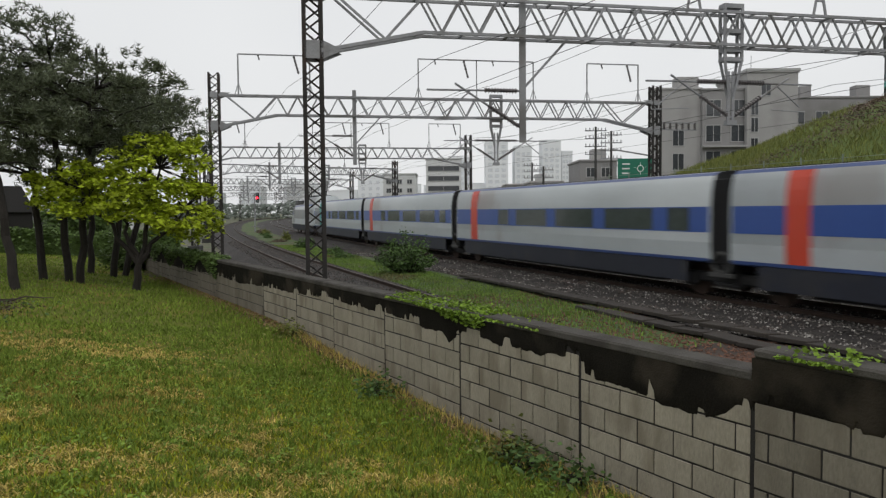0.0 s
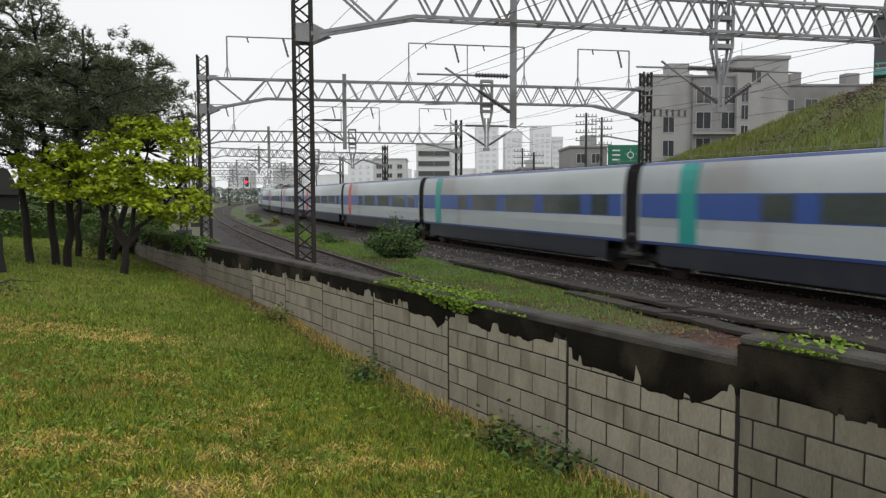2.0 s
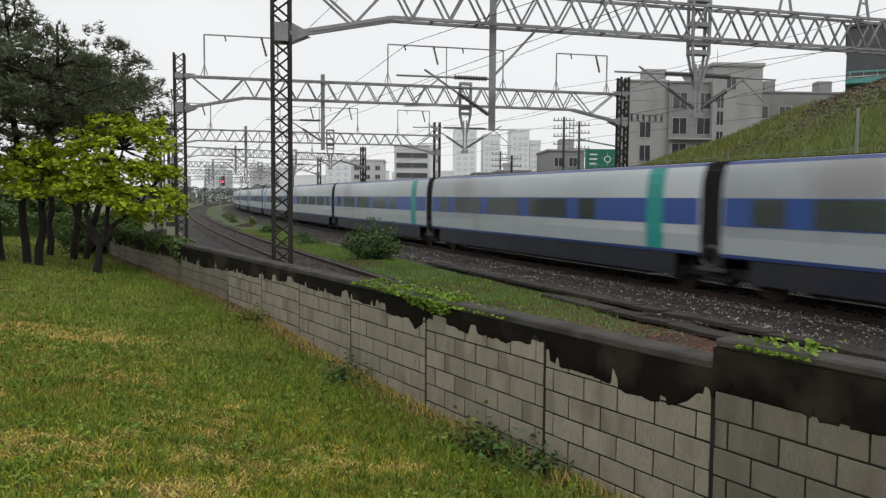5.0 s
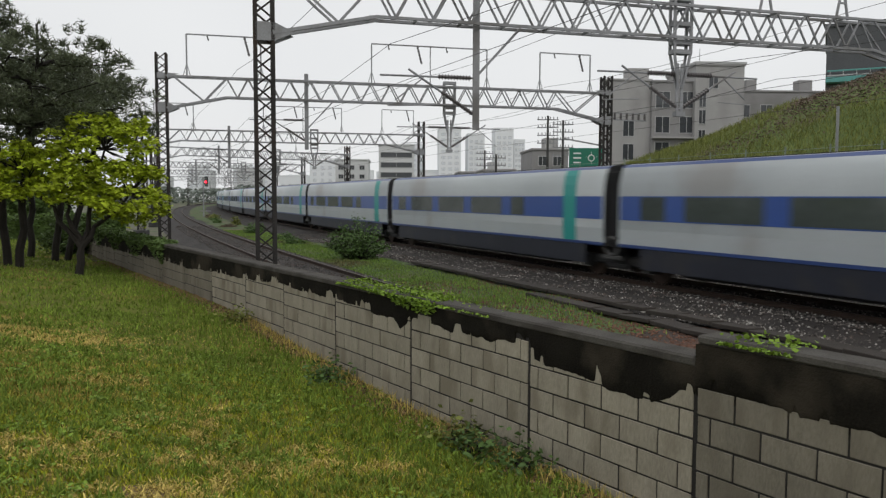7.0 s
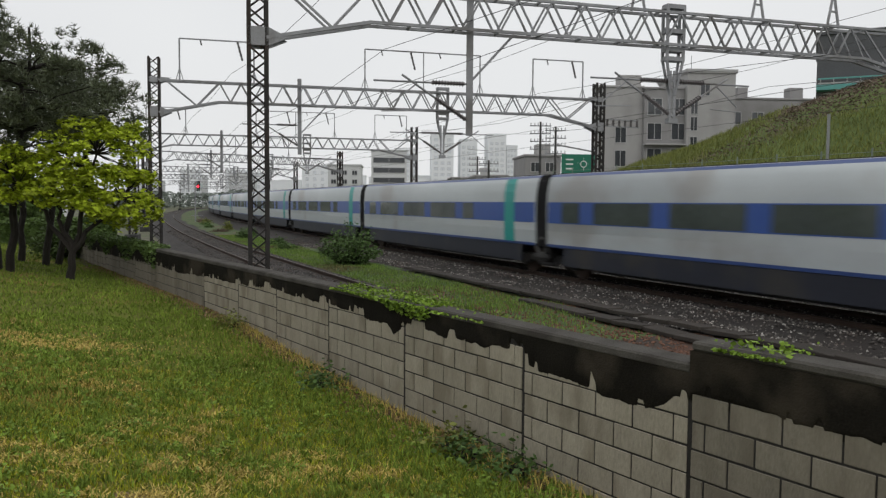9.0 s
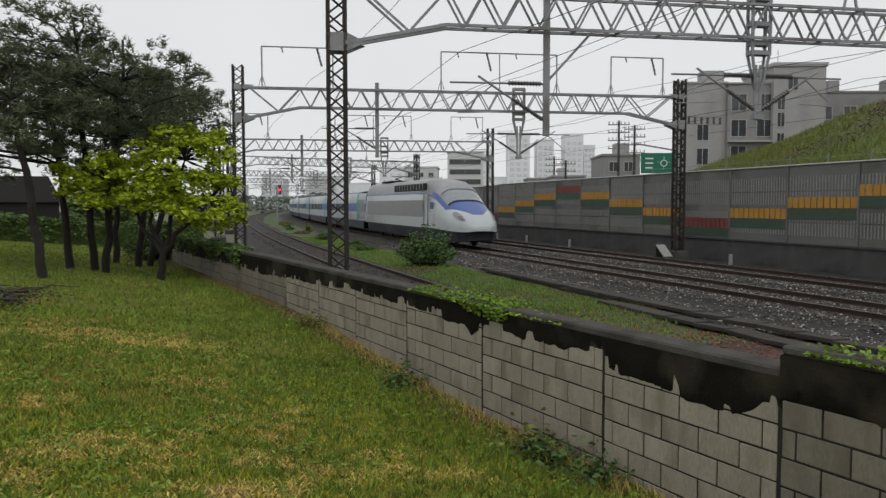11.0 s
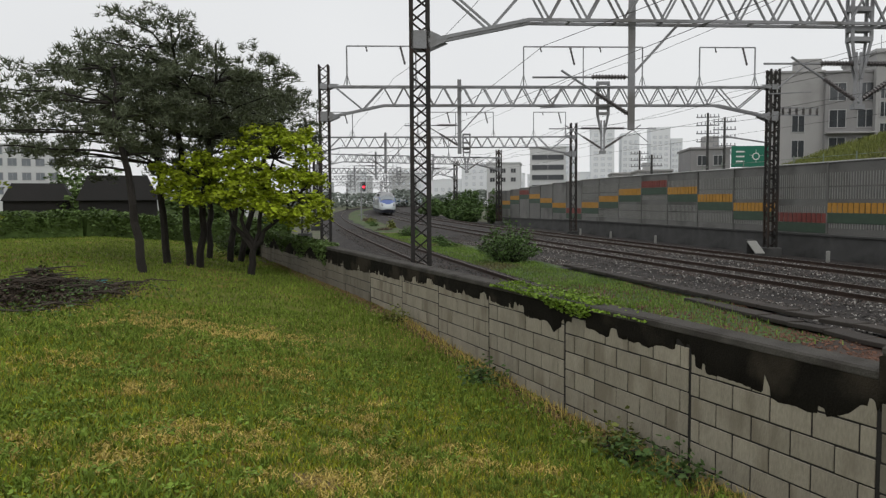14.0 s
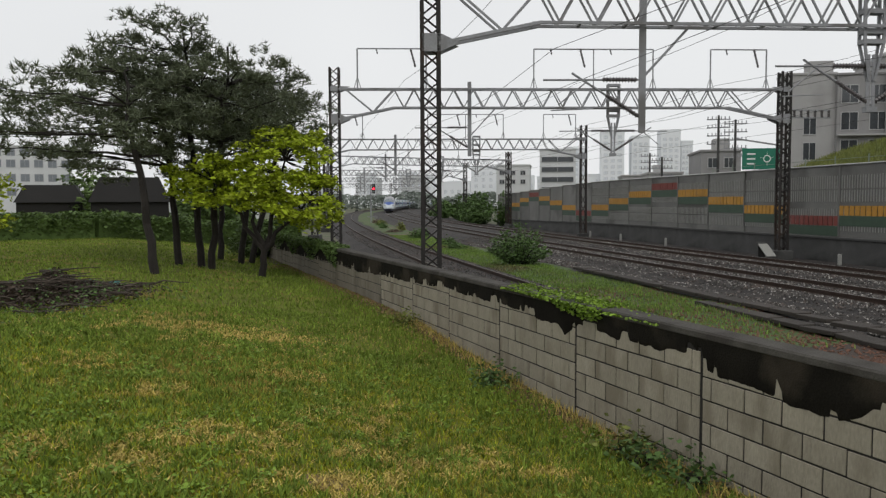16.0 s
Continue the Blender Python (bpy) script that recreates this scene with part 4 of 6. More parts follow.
# ---- the train ----
def coach_ring(k):
    """Half of the body's section, from the sole bar up to the roof's middle."""
    return [(1.30, 0.95), (1.43, 1.05), (1.45, 1.5), (1.45, 2.45), (1.43, 2.8), (1.38, 3.08), (1.31, 3.25), (1.2, 3.335), (0.6, 3.4), (0.0, 3.42)][k]


def coach_shell(length, gap=0.34):
    bm = bmesh.new()
    half = [coach_ring(k) for k in range(10)]
    ring = half + [(-x, z) for x, z in half[-2::-1]]
    ys = (-length / 2 + gap, length / 2 - gap)
    rows = [[bm.verts.new((x, y, z)) for x, z in ring] for y in ys]
    for k in range(len(ring) - 1):
        f = bm.faces.new((rows[0][k], rows[0][k + 1], rows[1][k + 1], rows[1][k]))
        zz = (ring[k][1] + ring[k + 1][1]) / 2
        f.material_index = 1 if zz > 3.34 else (2 if zz < 1.02 or zz > 3.27 else 0)
        f.smooth = 1.5 < zz < 3.27
    f = bm.faces.new((rows[0][0], rows[1][0], rows[1][-1], rows[0][-1]))
    f.material_index = 2
    for f in (bm.faces.new(rows[0][::-1]), bm.faces.new(rows[1])):
        f.material_index = 3
    return bm


def slab(bm, x, y0, y1, z0, z1, t=0.02):
    box(bm, t, y1 - y0, z1 - z0, (x, (y0 + y1) / 2, (z0 + z1) / 2))


def bogie(parent, y):
    bm = bmesh.new()
    for x in (-1.0, 1.0):
        box(bm, 0.16, 3.2, 0.28, (x, y, 0.55), 0.05)
        box(bm, 0.3, 0.5, 0.42, (x * 1.12, y, 0.78), 0.06)
        for dy in (-1.5, 1.5):
            box(bm, 0.24, 0.42, 0.4, (x * 1.1, y + dy, 0.5), 0.06)
        tube(bm, [(x * 1.15, y - 0.5, 0.4), (x * 1.15, y + 0.5, 0.4)], 0.07, 8)
    box(bm, 2.0, 0.6, 0.2, (0, y, 0.6), 0.03)
    b = part("bogie", bm, TRAIN_DARK, parent, "grimy black bogie")
    for dy in (-1.5, 1.5):
        for x in (-0.76, 0.76):
            bm = bmesh.new()
            tube(bm, [(x - 0.065, y + dy, 0.46), (x + 0.065, y + dy, 0.46)], 0.46, 20)
            part("wheel", bm, RAIL_SIDE, b)


def coach(length, door, door_end, label, luggage=False):
    """A coach along its own y axis, standing on the rails; door_end: 1 at its leading end, -1 at its trailing end."""
    t = empty("train_coach", Matrix(), label, "train coach", "coaches of the train")
    part("body", coach_shell(length), [TRAIN_WHITE, TRAIN_ROOF, TRAIN_DBLUE, RUBBER], t, "silver-white body with blue edges")
    h = length / 2
    bm = bmesh.new()
    for x in (-1, 1):
        slab(bm, x * 1.452, -h + 0.42, h - 0.42, 1.76, 2.44, 0.012)
    band = part("window_band", bm, TRAIN_BLUE, t, "blue band along the windows")
    y0 = -h + 1.2 if door_end > 0 else -h + 5.0
    for x in (-1, 1):
        y = y0
        for wide in (0.95, 2.55, 2.55, 2.55, 1.0):
            bm = bmesh.new()
            slab(bm, x * 1.456, y, y + wide, 1.79, 2.41, 0.018)
            part("window_pane", bm, GLASS_DARK, band, "dark tinted pane")
            y += wide + 0.7
    for x in (-1, 1):
        bm = bmesh.new()
        yc = door_end * (h - (4.0 if luggage else 2.5 if door_end > 0 else 2.15))
        prof = [coach_ring(k) for k in range(1, 7)]
        vs = []
        for e in (-0.35, 0.35):
            vs.append([bm.verts.new((x * (px + 0.018), yc + e, pz)) for px, pz in prof])
        for k in range(len(prof) - 1):
            bm.faces.new((vs[0][k], vs[0][k + 1], vs[1][k + 1], vs[1][k]))
        g = bmesh.ops.extrude_face_region(bm, geom=bm.faces[:])
        bmesh.ops.translate(bm, vec=(-x * 0.03, 0, 0), verts=[v for v in g["geom"] if isinstance(v, bmesh.types.BMVert)])
        part("door", bm, door, t, "coloured passenger door")
    if luggage:
        for x in (-1, 1):
            for k in range(3):
                bm = bmesh.new()
                slab(bm, x * 1.458, h - 1.6 - 0.95 * k, h - 0.95 - 0.95 * k, 1.2, 2.75, 0.03)
                part("luggage_door", bm, TRAIN_GREY, t, "grey luggage door")
            bm = bmesh.new()
            box(bm, 0.1, 1.7, 0.3, (x * 1.24, h - 1.6, 3.26), 0.03)
            part("roof_grille", bm, TRAIN_DARK, t, "dark roof grille")
    bm = bmesh.new()
    box(bm, 2.5, length - 5.4, 0.62, (0, 0, 0.63), 0.05)
    uf = part("underframe", bm, TRAIN_SKIRT, t, "dark floor pan")
    for x in (-1, 1):
        bm = bmesh.new()
        slab(bm, x * 1.41, -h + 1.3, h - 1.3, 0.42, 0.99, 0.05)
        part("side_skirt", bm, TRAIN_NAVY, t, "dark navy side skirt")
    for i in range(6):
        bm = bmesh.new()
        box(bm, 2.62, 1.5, 0.5, (0, -5.2 + i * 2.1, 0.66), 0.06)
        part("equipment_case", bm, TRAIN_SKIRT, uf)
    bm = bmesh.new()
    for x in (-1, 1):
        slab(bm, x * 1.448, -h + 0.42, h - 0.42, 1.0, 1.08, 0.02)
    part("sill_stripe", bm, TRAIN_DBLUE, t)
    bm = bmesh.new()
    for k in range(5):
        box(bm, 2.62 + 0.12 * (k % 2), 0.15, 2.2, (0, -h - 0.3 + 0.15 * k, 2.05), 0.02)
    part("gangway_bellows", bm, RUBBER, t, "black ribbed gangway between the coaches")
    bogie(t, -h)
    for x in (-1, 1):
        bm = bmesh.new()
        ring = [(x * 1.38, -h + 0.34 * math.cos(k * math.tau / 16), 0.98 + 0.26 * math.sin(k * math.tau / 16)) for k in range(17)]
        tube(bm, ring, 0.055, 6)
        box(bm, 0.1, 0.9, 0.12, (x * 1.38, -h, 0.66), 0.02)
        part("damper_frame", bm, CONC_DARK, t, "worn grey damper ring below the gangway")
    bm = bmesh.new()
    for x in (-0.9, 0.9):
        bar(bm, (x, -h + 0.25, 3.36), (x, h - 0.25, 3.36), 0.05)
    part("roof_cable", bm, TRAIN_DARK, t)
    return t


def power_car(lights):
    """A streamlined power car; its nose points along -y from the origin under the nose tip."""
    t = empty("train_power_car", Matrix(), "streamlined silver-white power car with a blue-framed windscreen", "locomotive", "power cars of the train")
    # stations: y back from the tip, half width, sole z, roof z, shoulder power
    st = [(0.03, 0.42, 0.96, 1.22), (0.3, 0.8, 0.9, 1.5), (0.8, 1.08, 0.9, 1.8), (1.6, 1.27, 0.92, 2.14), (2.5, 1.37, 0.96, 2.52), (3.3, 1.42, 0.98, 3.0),
          (4.1, 1.44, 1.0, 3.42), (5.2, 1.45, 1.0, 3.74), (6.8, 1.45, 1.0, 3.9), (9.0, 1.45, 1.0, 3.95), (22.3, 1.45, 1.0, 3.95)]
    seg = 112

    def section(y):
        for p, q in zip(st, st[1:]):
            if y <= q[0]:
                f = (y - p[0]) / (q[0] - p[0])
                return [p[i] + (q[i] - p[i]) * f for i in range(1, 4)]
        return st[-1][1:]

    def skin(y, u):
        """A point of the shell: y back from the tip, u from 0 (sole) over 0.5 (crown) to 1."""
        w, zb, zt = section(y)
        a = math.pi * u
        c, s = math.cos(a), math.sin(a)
        e = 0.62 - 0.2 * smooth01((y - 2.5) / 3)
        return Vector((w * math.copysign(abs(c) ** e, c), y, zb + (zt - zb) * abs(s) ** 0.62))

    stations = [0.03, 0.08, 0.14, 0.22] + [0.3 + 0.09 * k for k in range(56)] + [5.5, 5.8, 6.3, 6.8, 8, 9, 12, 16, 22.3]
    bm = bmesh.new()
    rings = [[bm.verts.new(skin(y, k / seg)) for k in range(seg + 1)] for y in stations]
    for i, (r0, r1) in enumerate(zip(rings, rings[1:])):
        y = (stations[i] + stations[i + 1]) / 2
        for k in range(seg):
            f = bm.faces.new((r0[k], r1[k], r1[k + 1], r0[k + 1]))
            d = abs((k + 0.5) / seg - 0.5)
            mi = 0
            if y > 4.9:
                mi = 1 if d < 0.3 else (2 if d < 0.325 else 0)
            elif y > 2.6:
                mi = 3 if d < 0.25 and y < 3.75 else (1 if d < 0.25 else (2 if d < 0.325 else 0))
            elif y > 0.85:
                mi = 2 if d < 0.035 + 0.165 * (y - 0.85) else 0
            f.material_index = mi
    bm.faces.new(rings[0]), bm.faces.new(rings[-1][::-1])
    part("body", bm, [TRAIN_WHITE, TRAIN_ROOF, TRAIN_BLUE, WINDSCREEN], t, "rounded silver-white shell", smooth=True)
    for y0, y1, name in ((3.72, 3.78, "windscreen_frame"), (2.54, 2.66, "wiper_cowl")):
        bm = bmesh.new()
        q0 = [bm.verts.new(skin(y0, 0.26 + 0.48 * k / 16) + Vector((0, -0.012, 0.016))) for k in range(17)]
        q1 = [bm.verts.new(skin(y1, 0.26 + 0.48 * k / 16) + Vector((0, -0.012, 0.016))) for k in range(17)]
        for k in range(16):
            bm.faces.new((q0[k], q1[k], q1[k + 1], q0[k + 1]))
        part(name, bm, RUBBER, t, "black seal round the windscreen")
    for x in (-1, 1):
        bm = bmesh.new()
        slab(bm, x * 1.452, 6.3, 21.6, 1.62, 2.62, 0.03)
        part("side_panel", bm, TRAIN_GREY, t, "long grey louvred side panel")
        bm = bmesh.new()
        slab(bm, x * 1.452, 5.35, 5.95, 1.1, 2.95, 0.03)
        part("cab_door", bm, TRAIN_WHITE, t)
        bm = bmesh.new()
        slab(bm, x * 1.45, 4.35, 4.85, 2.1, 2.5, 0.03)
        cw_ = part("cab_window", bm, TRAIN_BLUE, t, "blue-framed cab side window")
        bm = bmesh.new()
        slab(bm, x * 1.462, 4.45, 4.75, 2.18, 2.42, 0.02)
        part("pane", bm, GLASS_DARK, cw_)
        bm = bmesh.new()
        box(bm, 0.12, 7.4, 0.42, (x * 1.3, 9.8, 3.42), 0.03)
        gr = part("roof_grille", bm, TRAIN_DARK, t, "dark roof grille")
        for i in range(10):
            bm = bmesh.new()
            box(bm, 0.04, 0.06, 0.36, (x * 1.37, 6.6 + i * 0.68, 3.42))
            part("slat", bm, TRAIN_GREY, gr)
        def patch_on(u0, u1, y0, y1, lift, n=6):
            k_ = bmesh.new()
            g = []
            for i in range(n + 1):
                f = i / n
                mid, half = (u0 + u1) / 2, (u1 - u0) / 2 * math.sin(math.pi * (0.08 + 0.84 * f)) ** 0.6
                g.append([])
                for j in (-1, 0, 1):
                    u = mid + j * half
                    v = skin(y0 + (y1 - y0) * f, u if x > 0 else 1 - u)
                    g[-1].append(k_.verts.new(v + Vector((x * lift, -lift, lift * (1 if j == 0 else 0.4)))))
            for r, q in zip(g, g[1:]):
                for j in range(2):
                    k_.faces.new((r[j], q[j], q[j + 1], r[j + 1]))
            return k_

        lm = part("lamp_housing", patch_on(0.16, 0.3, 0.6, 1.75, 0.02), TRAIN_GREY, t, "almond-shaped grey lamp glass")
        part("tail_lamp", patch_on(0.2, 0.27, 0.72, 1.15, 0.04), lights, lm, "dark unlit lamp lens")
        bm = bmesh.new()
        bar(bm, (x * 1.47, 5.25, 1.1), (x * 1.47, 5.25, 2.9), 0.05)
        bar(bm, (x * 1.47, 6.05, 1.1), (x * 1.47, 6.05, 2.9), 0.05)
        part("handrail", bm, TRAIN_GREY, t)
    bm = bmesh.new()
    st2 = [(0.42, 0.5), (0.7, 0.86), (1.1, 1.1), (1.8, 1.25), (2.8, 1.35), (4.5, 1.4), (21.8, 1.4)]
    rows = [[bm.verts.new((sx * w, y, z)) for sx, z in ((-1.0, 1.08), (-1.01, 0.92), (-0.93, low), (0.93, low), (1.01, 0.92), (1.0, 1.08))]
            for (y, w), low in zip(st2, (0.46, 0.4, 0.36, 0.34, 0.34, 0.34, 0.34))]
    for a, b in zip(rows, rows[1:]):
        for k in range(5):
            bm.faces.new((a[k], a[k + 1], b[k + 1], b[k]))
    bm.faces.new(rows[0]), bm.faces.new(rows[-1][::-1])
    part("skirt", bm, TRAIN_NAVY, t, "dark navy lower skirt")
    for y in (5.0, 18.2):
        bogie(t, y)
    bm = bmesh.new()
    box(bm, 1.8, 3.2, 0.12, (0, 17.5, 4.0), 0.04)
    bar(bm, (0, 16.4, 4.05), (0, 18.6, 4.25), 0.06), bar(bm, (0, 18.6, 4.25), (0, 16.6, 4.35), 0.05)
    bar(bm, (-0.7, 16.6, 4.37), (0.7, 16.6, 4.37), 0.05)
    part("pantograph", bm, TRAIN_DARK, t, "folded pantograph")
    return t


LAMP_GLASS = mat("unlit_lamp_glass", (0.2, 0.19, 0.21), 0.15, 0, 0.1, 2, 20, 0)
V = 29.77
NOSE_0 = 16.2 - 10.3 * V         # trailing nose at the start
GAP_0 = NOSE_0 + 43.95
PITCH = 18.725                   # from gangway to gangway


def on_line(s, turn=0.0, back=9.0):
    """Pose of a car whose middle is at s."""
    p, q = line(s - back, TRACK_A), line(s + back, TRACK_A)
    m = (p + q) / 2
    return Matrix.Translation(m) @ pose(0, 0, 0, 0, 0, math.degrees(math.atan2(-(q.x - p.x), q.y - p.y)) + turn)


cars = []
red = coach(18.7, TRAIN_RED, 1, "silver-white coach with blue window band and orange-red door")
teal_a = coach(18.7, TRAIN_TEAL, 1, "silver-white coach with blue window band and leading teal door")
teal_b = coach(18.7, TRAIN_TEAL, -1, "silver-white coach with blue window band and trailing teal door")
end_car = coach(21.8, TRAIN_TEAL, 1, "longer silver-white end coach beside the power car", True)
pw = power_car(LAMP_GLASS)
first = {}
for k in range(1, 17):
    src, key = (red, "r") if k >= 13 else ((teal_a, "a") if k >= 9 else (teal_b, "b"))
    ob = src if key not in first else copy_thing(src, Matrix())
    first[key] = 1
    cars.append((ob, GAP_0 + PITCH * (k - 0.5), 0, 9.0))
cars.append((end_car, GAP_0 - 10.9, 180, 9.0))
cars.append((copy_thing(end_car, Matrix()), GAP_0 + 16 * PITCH + 10.9, 0, 9.0))
cars.append((pw, NOSE_0, 0, 0.0))
cars.append((copy_thing(pw, Matrix()), GAP_0 + 16 * PITCH + 21.8 + 22.5, 180, 0.0))


# ---- planting ----
def leaf_mat(name, c, vary, rough=0.6):
    m = mat(name, c, rough, 0, 0.2, 0.6, 8, 0, island=vary, spec=0.25)
    b = m.node_tree.nodes["Principled BSDF"]
    b.inputs["Subsurface Weight"].default_value = 0.0
    return m


NEEDLE = leaf_mat("dark_pine_needles", (0.1, 0.118, 0.068), 0.45)
BARK = mat("dark_pine_bark", (0.02, 0.0165, 0.0135), 0.95, 0, 0.4, 4, 40, 0.6)
LIME = leaf_mat("lime_green_leaf", (0.34, 0.42, 0.025), 0.55)
BUSH = leaf_mat("green_bush_leaf", (0.075, 0.13, 0.035), 0.45)
HEDGE = leaf_mat("hedge_leaf", (0.085, 0.135, 0.035), 0.45)
VINE = leaf_mat("yellow_green_vine_leaf", (0.15, 0.24, 0.025), 0.45)
SHRUB = leaf_mat("reddish_brown_shrub", (0.15, 0.11, 0.085), 0.35)
WEED = leaf_mat("weed_leaf", (0.165, 0.185, 0.045), 0.4)
DEAD = leaf_mat("dead_brown_leaf", (0.065, 0.048, 0.035), 0.5)
LITTER = leaf_mat("dry_leaf_litter", (0.22, 0.145, 0.07), 0.5)
TWIG = mat("dry_brown_twigs", (0.06, 0.047, 0.036), 0.95, 0, 0.3, 3, 20, 0.2)


def leaves(name, centres, size, material, parent=None, seed=1, flat=0.6, long=1.6):
    """Many small kinked leaves at the given places, as one mesh."""
    g = np.random.default_rng(seed)
    c = np.asarray(centres, dtype=float)
    n = len(c)
    ang = g.uniform(0, math.tau, n)
    tip = g.uniform(-0.9, 0.5, n) * (1 - flat * 0.4)
    d = np.stack([np.cos(ang) * np.cos(tip), np.sin(ang) * np.cos(tip), np.sin(tip)], 1)
    r = g.normal(size=(n, 3))
    s = np.cross(d, r)
    s /= np.linalg.norm(s, axis=1, keepdims=True) + 1e-9
    k = size * g.uniform(0.6, 1.3, (n, 1))
    up = np.cross(s, d)
    v = np.stack([c - d * k * 0.5 * long, c + s * k * 0.42 + up * k * 0.1, c + d * k * 0.5 * long, c - s * k * 0.42 + up * k * 0.1], 1).reshape(-1, 3)
    me = bpy.data.meshes.new(name)
    me.vertices.add(n * 4)
    me.vertices.foreach_set("co", v.ravel())
    me.loops.add(n * 6)
    i = np.arange(n)[:, None] * 4
    me.loops.foreach_set("vertex_index", (i + np.array([[0, 1, 2, 0, 2, 3]])).ravel())
    me.polygons.add(n * 2)
    me.polygons.foreach_set("loop_start", np.arange(n * 2) * 3)
    me.update(calc_edges=True)
    me.materials.append(material)
    ob = new(name, me)
    ob["kind"] = "stuff"
    if parent is not None:
        ob.parent = parent
    return ob


def needles(name, centres, size, material, parent, seed=1, per=7):
    """Needle tufts: thin blades fanning out and up."""
    g = np.random.default_rng(seed)
    c = np.repeat(np.asarray(centres, dtype=float), per, axis=0)
    n = len(c)
    ang = g.uniform(0, math.tau, n)
    tip = g.uniform(-0.2, 1.3, n)
    d = np.stack([np.cos(ang) * np.cos(tip), np.sin(ang) * np.cos(tip), np.sin(tip)], 1)
    s = np.cross(d, g.normal(size=(n, 3)))
    s /= np.linalg.norm(s, axis=1, keepdims=True) + 1e-9
    k = size * g.uniform(0.6, 1.25, (n, 1))
    v = np.stack([c - s * k * 0.085, c + s * k * 0.085, c + d * k], 1).reshape(-1, 3)
    me = bpy.data.meshes.new(name)
    me.vertices.add(n * 3)
    me.vertices.foreach_set("co", v.ravel())
    me.loops.add(n * 3)
    me.loops.foreach_set("vertex_index", np.arange(n * 3))
    me.polygons.add(n)
    me.polygons.foreach_set("loop_start", np.arange(n) * 3)
    me.update(calc_edges=True)
    me.materials.append(material)
    ob = new(name, me)
    ob.parent = parent
    ob["kind"] = "stuff"
    return ob


def limb(bm, a, b, r0, r1, rn, n=5, wig=0.12):
    a, b = Vector(a), Vector(b)
    pts = []
    for i in range(n + 1):
        f = i / n
        w = wig * math.sin(f * math.pi)
        pts.append(a.lerp(b, f) + Vector((rn.uniform(-w, w), rn.uniform(-w, w), rn.uniform(-w, w) * 0.5 + 0.25 * w)))
    tube(bm, pts, r0, 7, [r0 + (r1 - r0) * i / n for i in range(n + 1)])
    return pts


def pine(x, y, lean, top, crown_c, crown_r, seed, clouds=26, label="dark pine with a leaning trunk and flat needle layers"):
    """lean: where the trunk ends in plan, relative to its foot."""
    rn = random.Random(seed)
    z0 = lawn_z(x, y) - 0.06
    t = empty("pine_tree", Matrix.Translation((x, y, z0)), label, "tree", "pine trees on the lawn")
    bm = bmesh.new()
    knee = Vector((lean[0] * 0.45, lean[1] * 0.45, (top - z0) * 0.5))
    end = Vector((lean[0], lean[1], top - z0))
    tr_pts = limb(bm, (0, 0, 0), knee, 0.112, 0.08, rn, 6, 0.06)
    tr2 = limb(bm, knee, end, 0.08, 0.028, rn, 6, 0.15)
    part("trunk", bm, BARK, t)
    cc = Vector(crown_c) - Vector((x, y, z0))
    pts = []
    for i in range(int(clouds * 2.8)):
        while True:
            v = Vector((rn.uniform(-1, 1), rn.uniform(-1, 1), rn.uniform(-1, 1)))
            if 0.3 < v.length < 1:
                break
        v *= 1.05
        if v.z < -0.2:
            v.x, v.y = v.x * 1.1, v.y * 1.1
        p = cc + Vector((v.x * crown_r[0], v.y * crown_r[1], v.z * crown_r[2]))
        if i % 4 == 0:
            src = min(tr_pts[3:] + tr2, key=lambda q: (q - p).length + 0.6 * max(0, q.z - p.z + 0.2))
            bm = bmesh.new()
            limb(bm, src, p, 0.032, 0.01, rn, 4, 0.14)
            part("limb", bm, BARK, t)
        rr = rn.uniform(0.16, 0.46)
        for k in range(int(95 * rr * rr) + 14):
            a, q = rn.uniform(0, math.tau), math.sqrt(rn.random())
            pts.append(p + Vector((math.cos(a) * q * rr, math.sin(a) * q * rr, rn.gauss(0.02, 0.07) + 0.1 * (1 - q))))
    needles("crown", pts, 0.17, NEEDLE, t, seed, 7)
    return t


pine(-9.49, 16.94, (-0.9, 0.4), 5.6, (-11.3, 17.5, 4.55), (2.5, 1.9, 1.4), 1, 32)
pine(-10.65, 20.36, (-0.6, 0.2), 6.3, (-12.2, 20.5, 4.8), (2.8, 2.2, 1.75), 2, 34)
pine(-10.16, 20.73, (-0.2, -0.4), 7.2, (-10.7, 19.6, 5.55), (2.1, 2.0, 1.95), 3, 44)
pine(-9.79, 20.58, (0.8, -0.4), 6.7, (-9.0, 20.0, 5.15), (2.25, 1.9, 1.5), 4, 42)
pine(-11.5, 24.89, (0.2, 0.2), 6.6, (-11.6, 24.5, 5.0), (3.2, 2.2, 1.7), 5, 38)
pine(-10.36, 23.98, (1.0, -0.6), 6.3, (-9.8, 23.2, 5.1), (2.0, 1.9, 1.35), 6, 32)
pine(-10.38, 24.89, (1.6, 0.0), 5.9, (-9.5, 24.6, 5.0), (1.9, 1.9, 1.3), 7, 30)


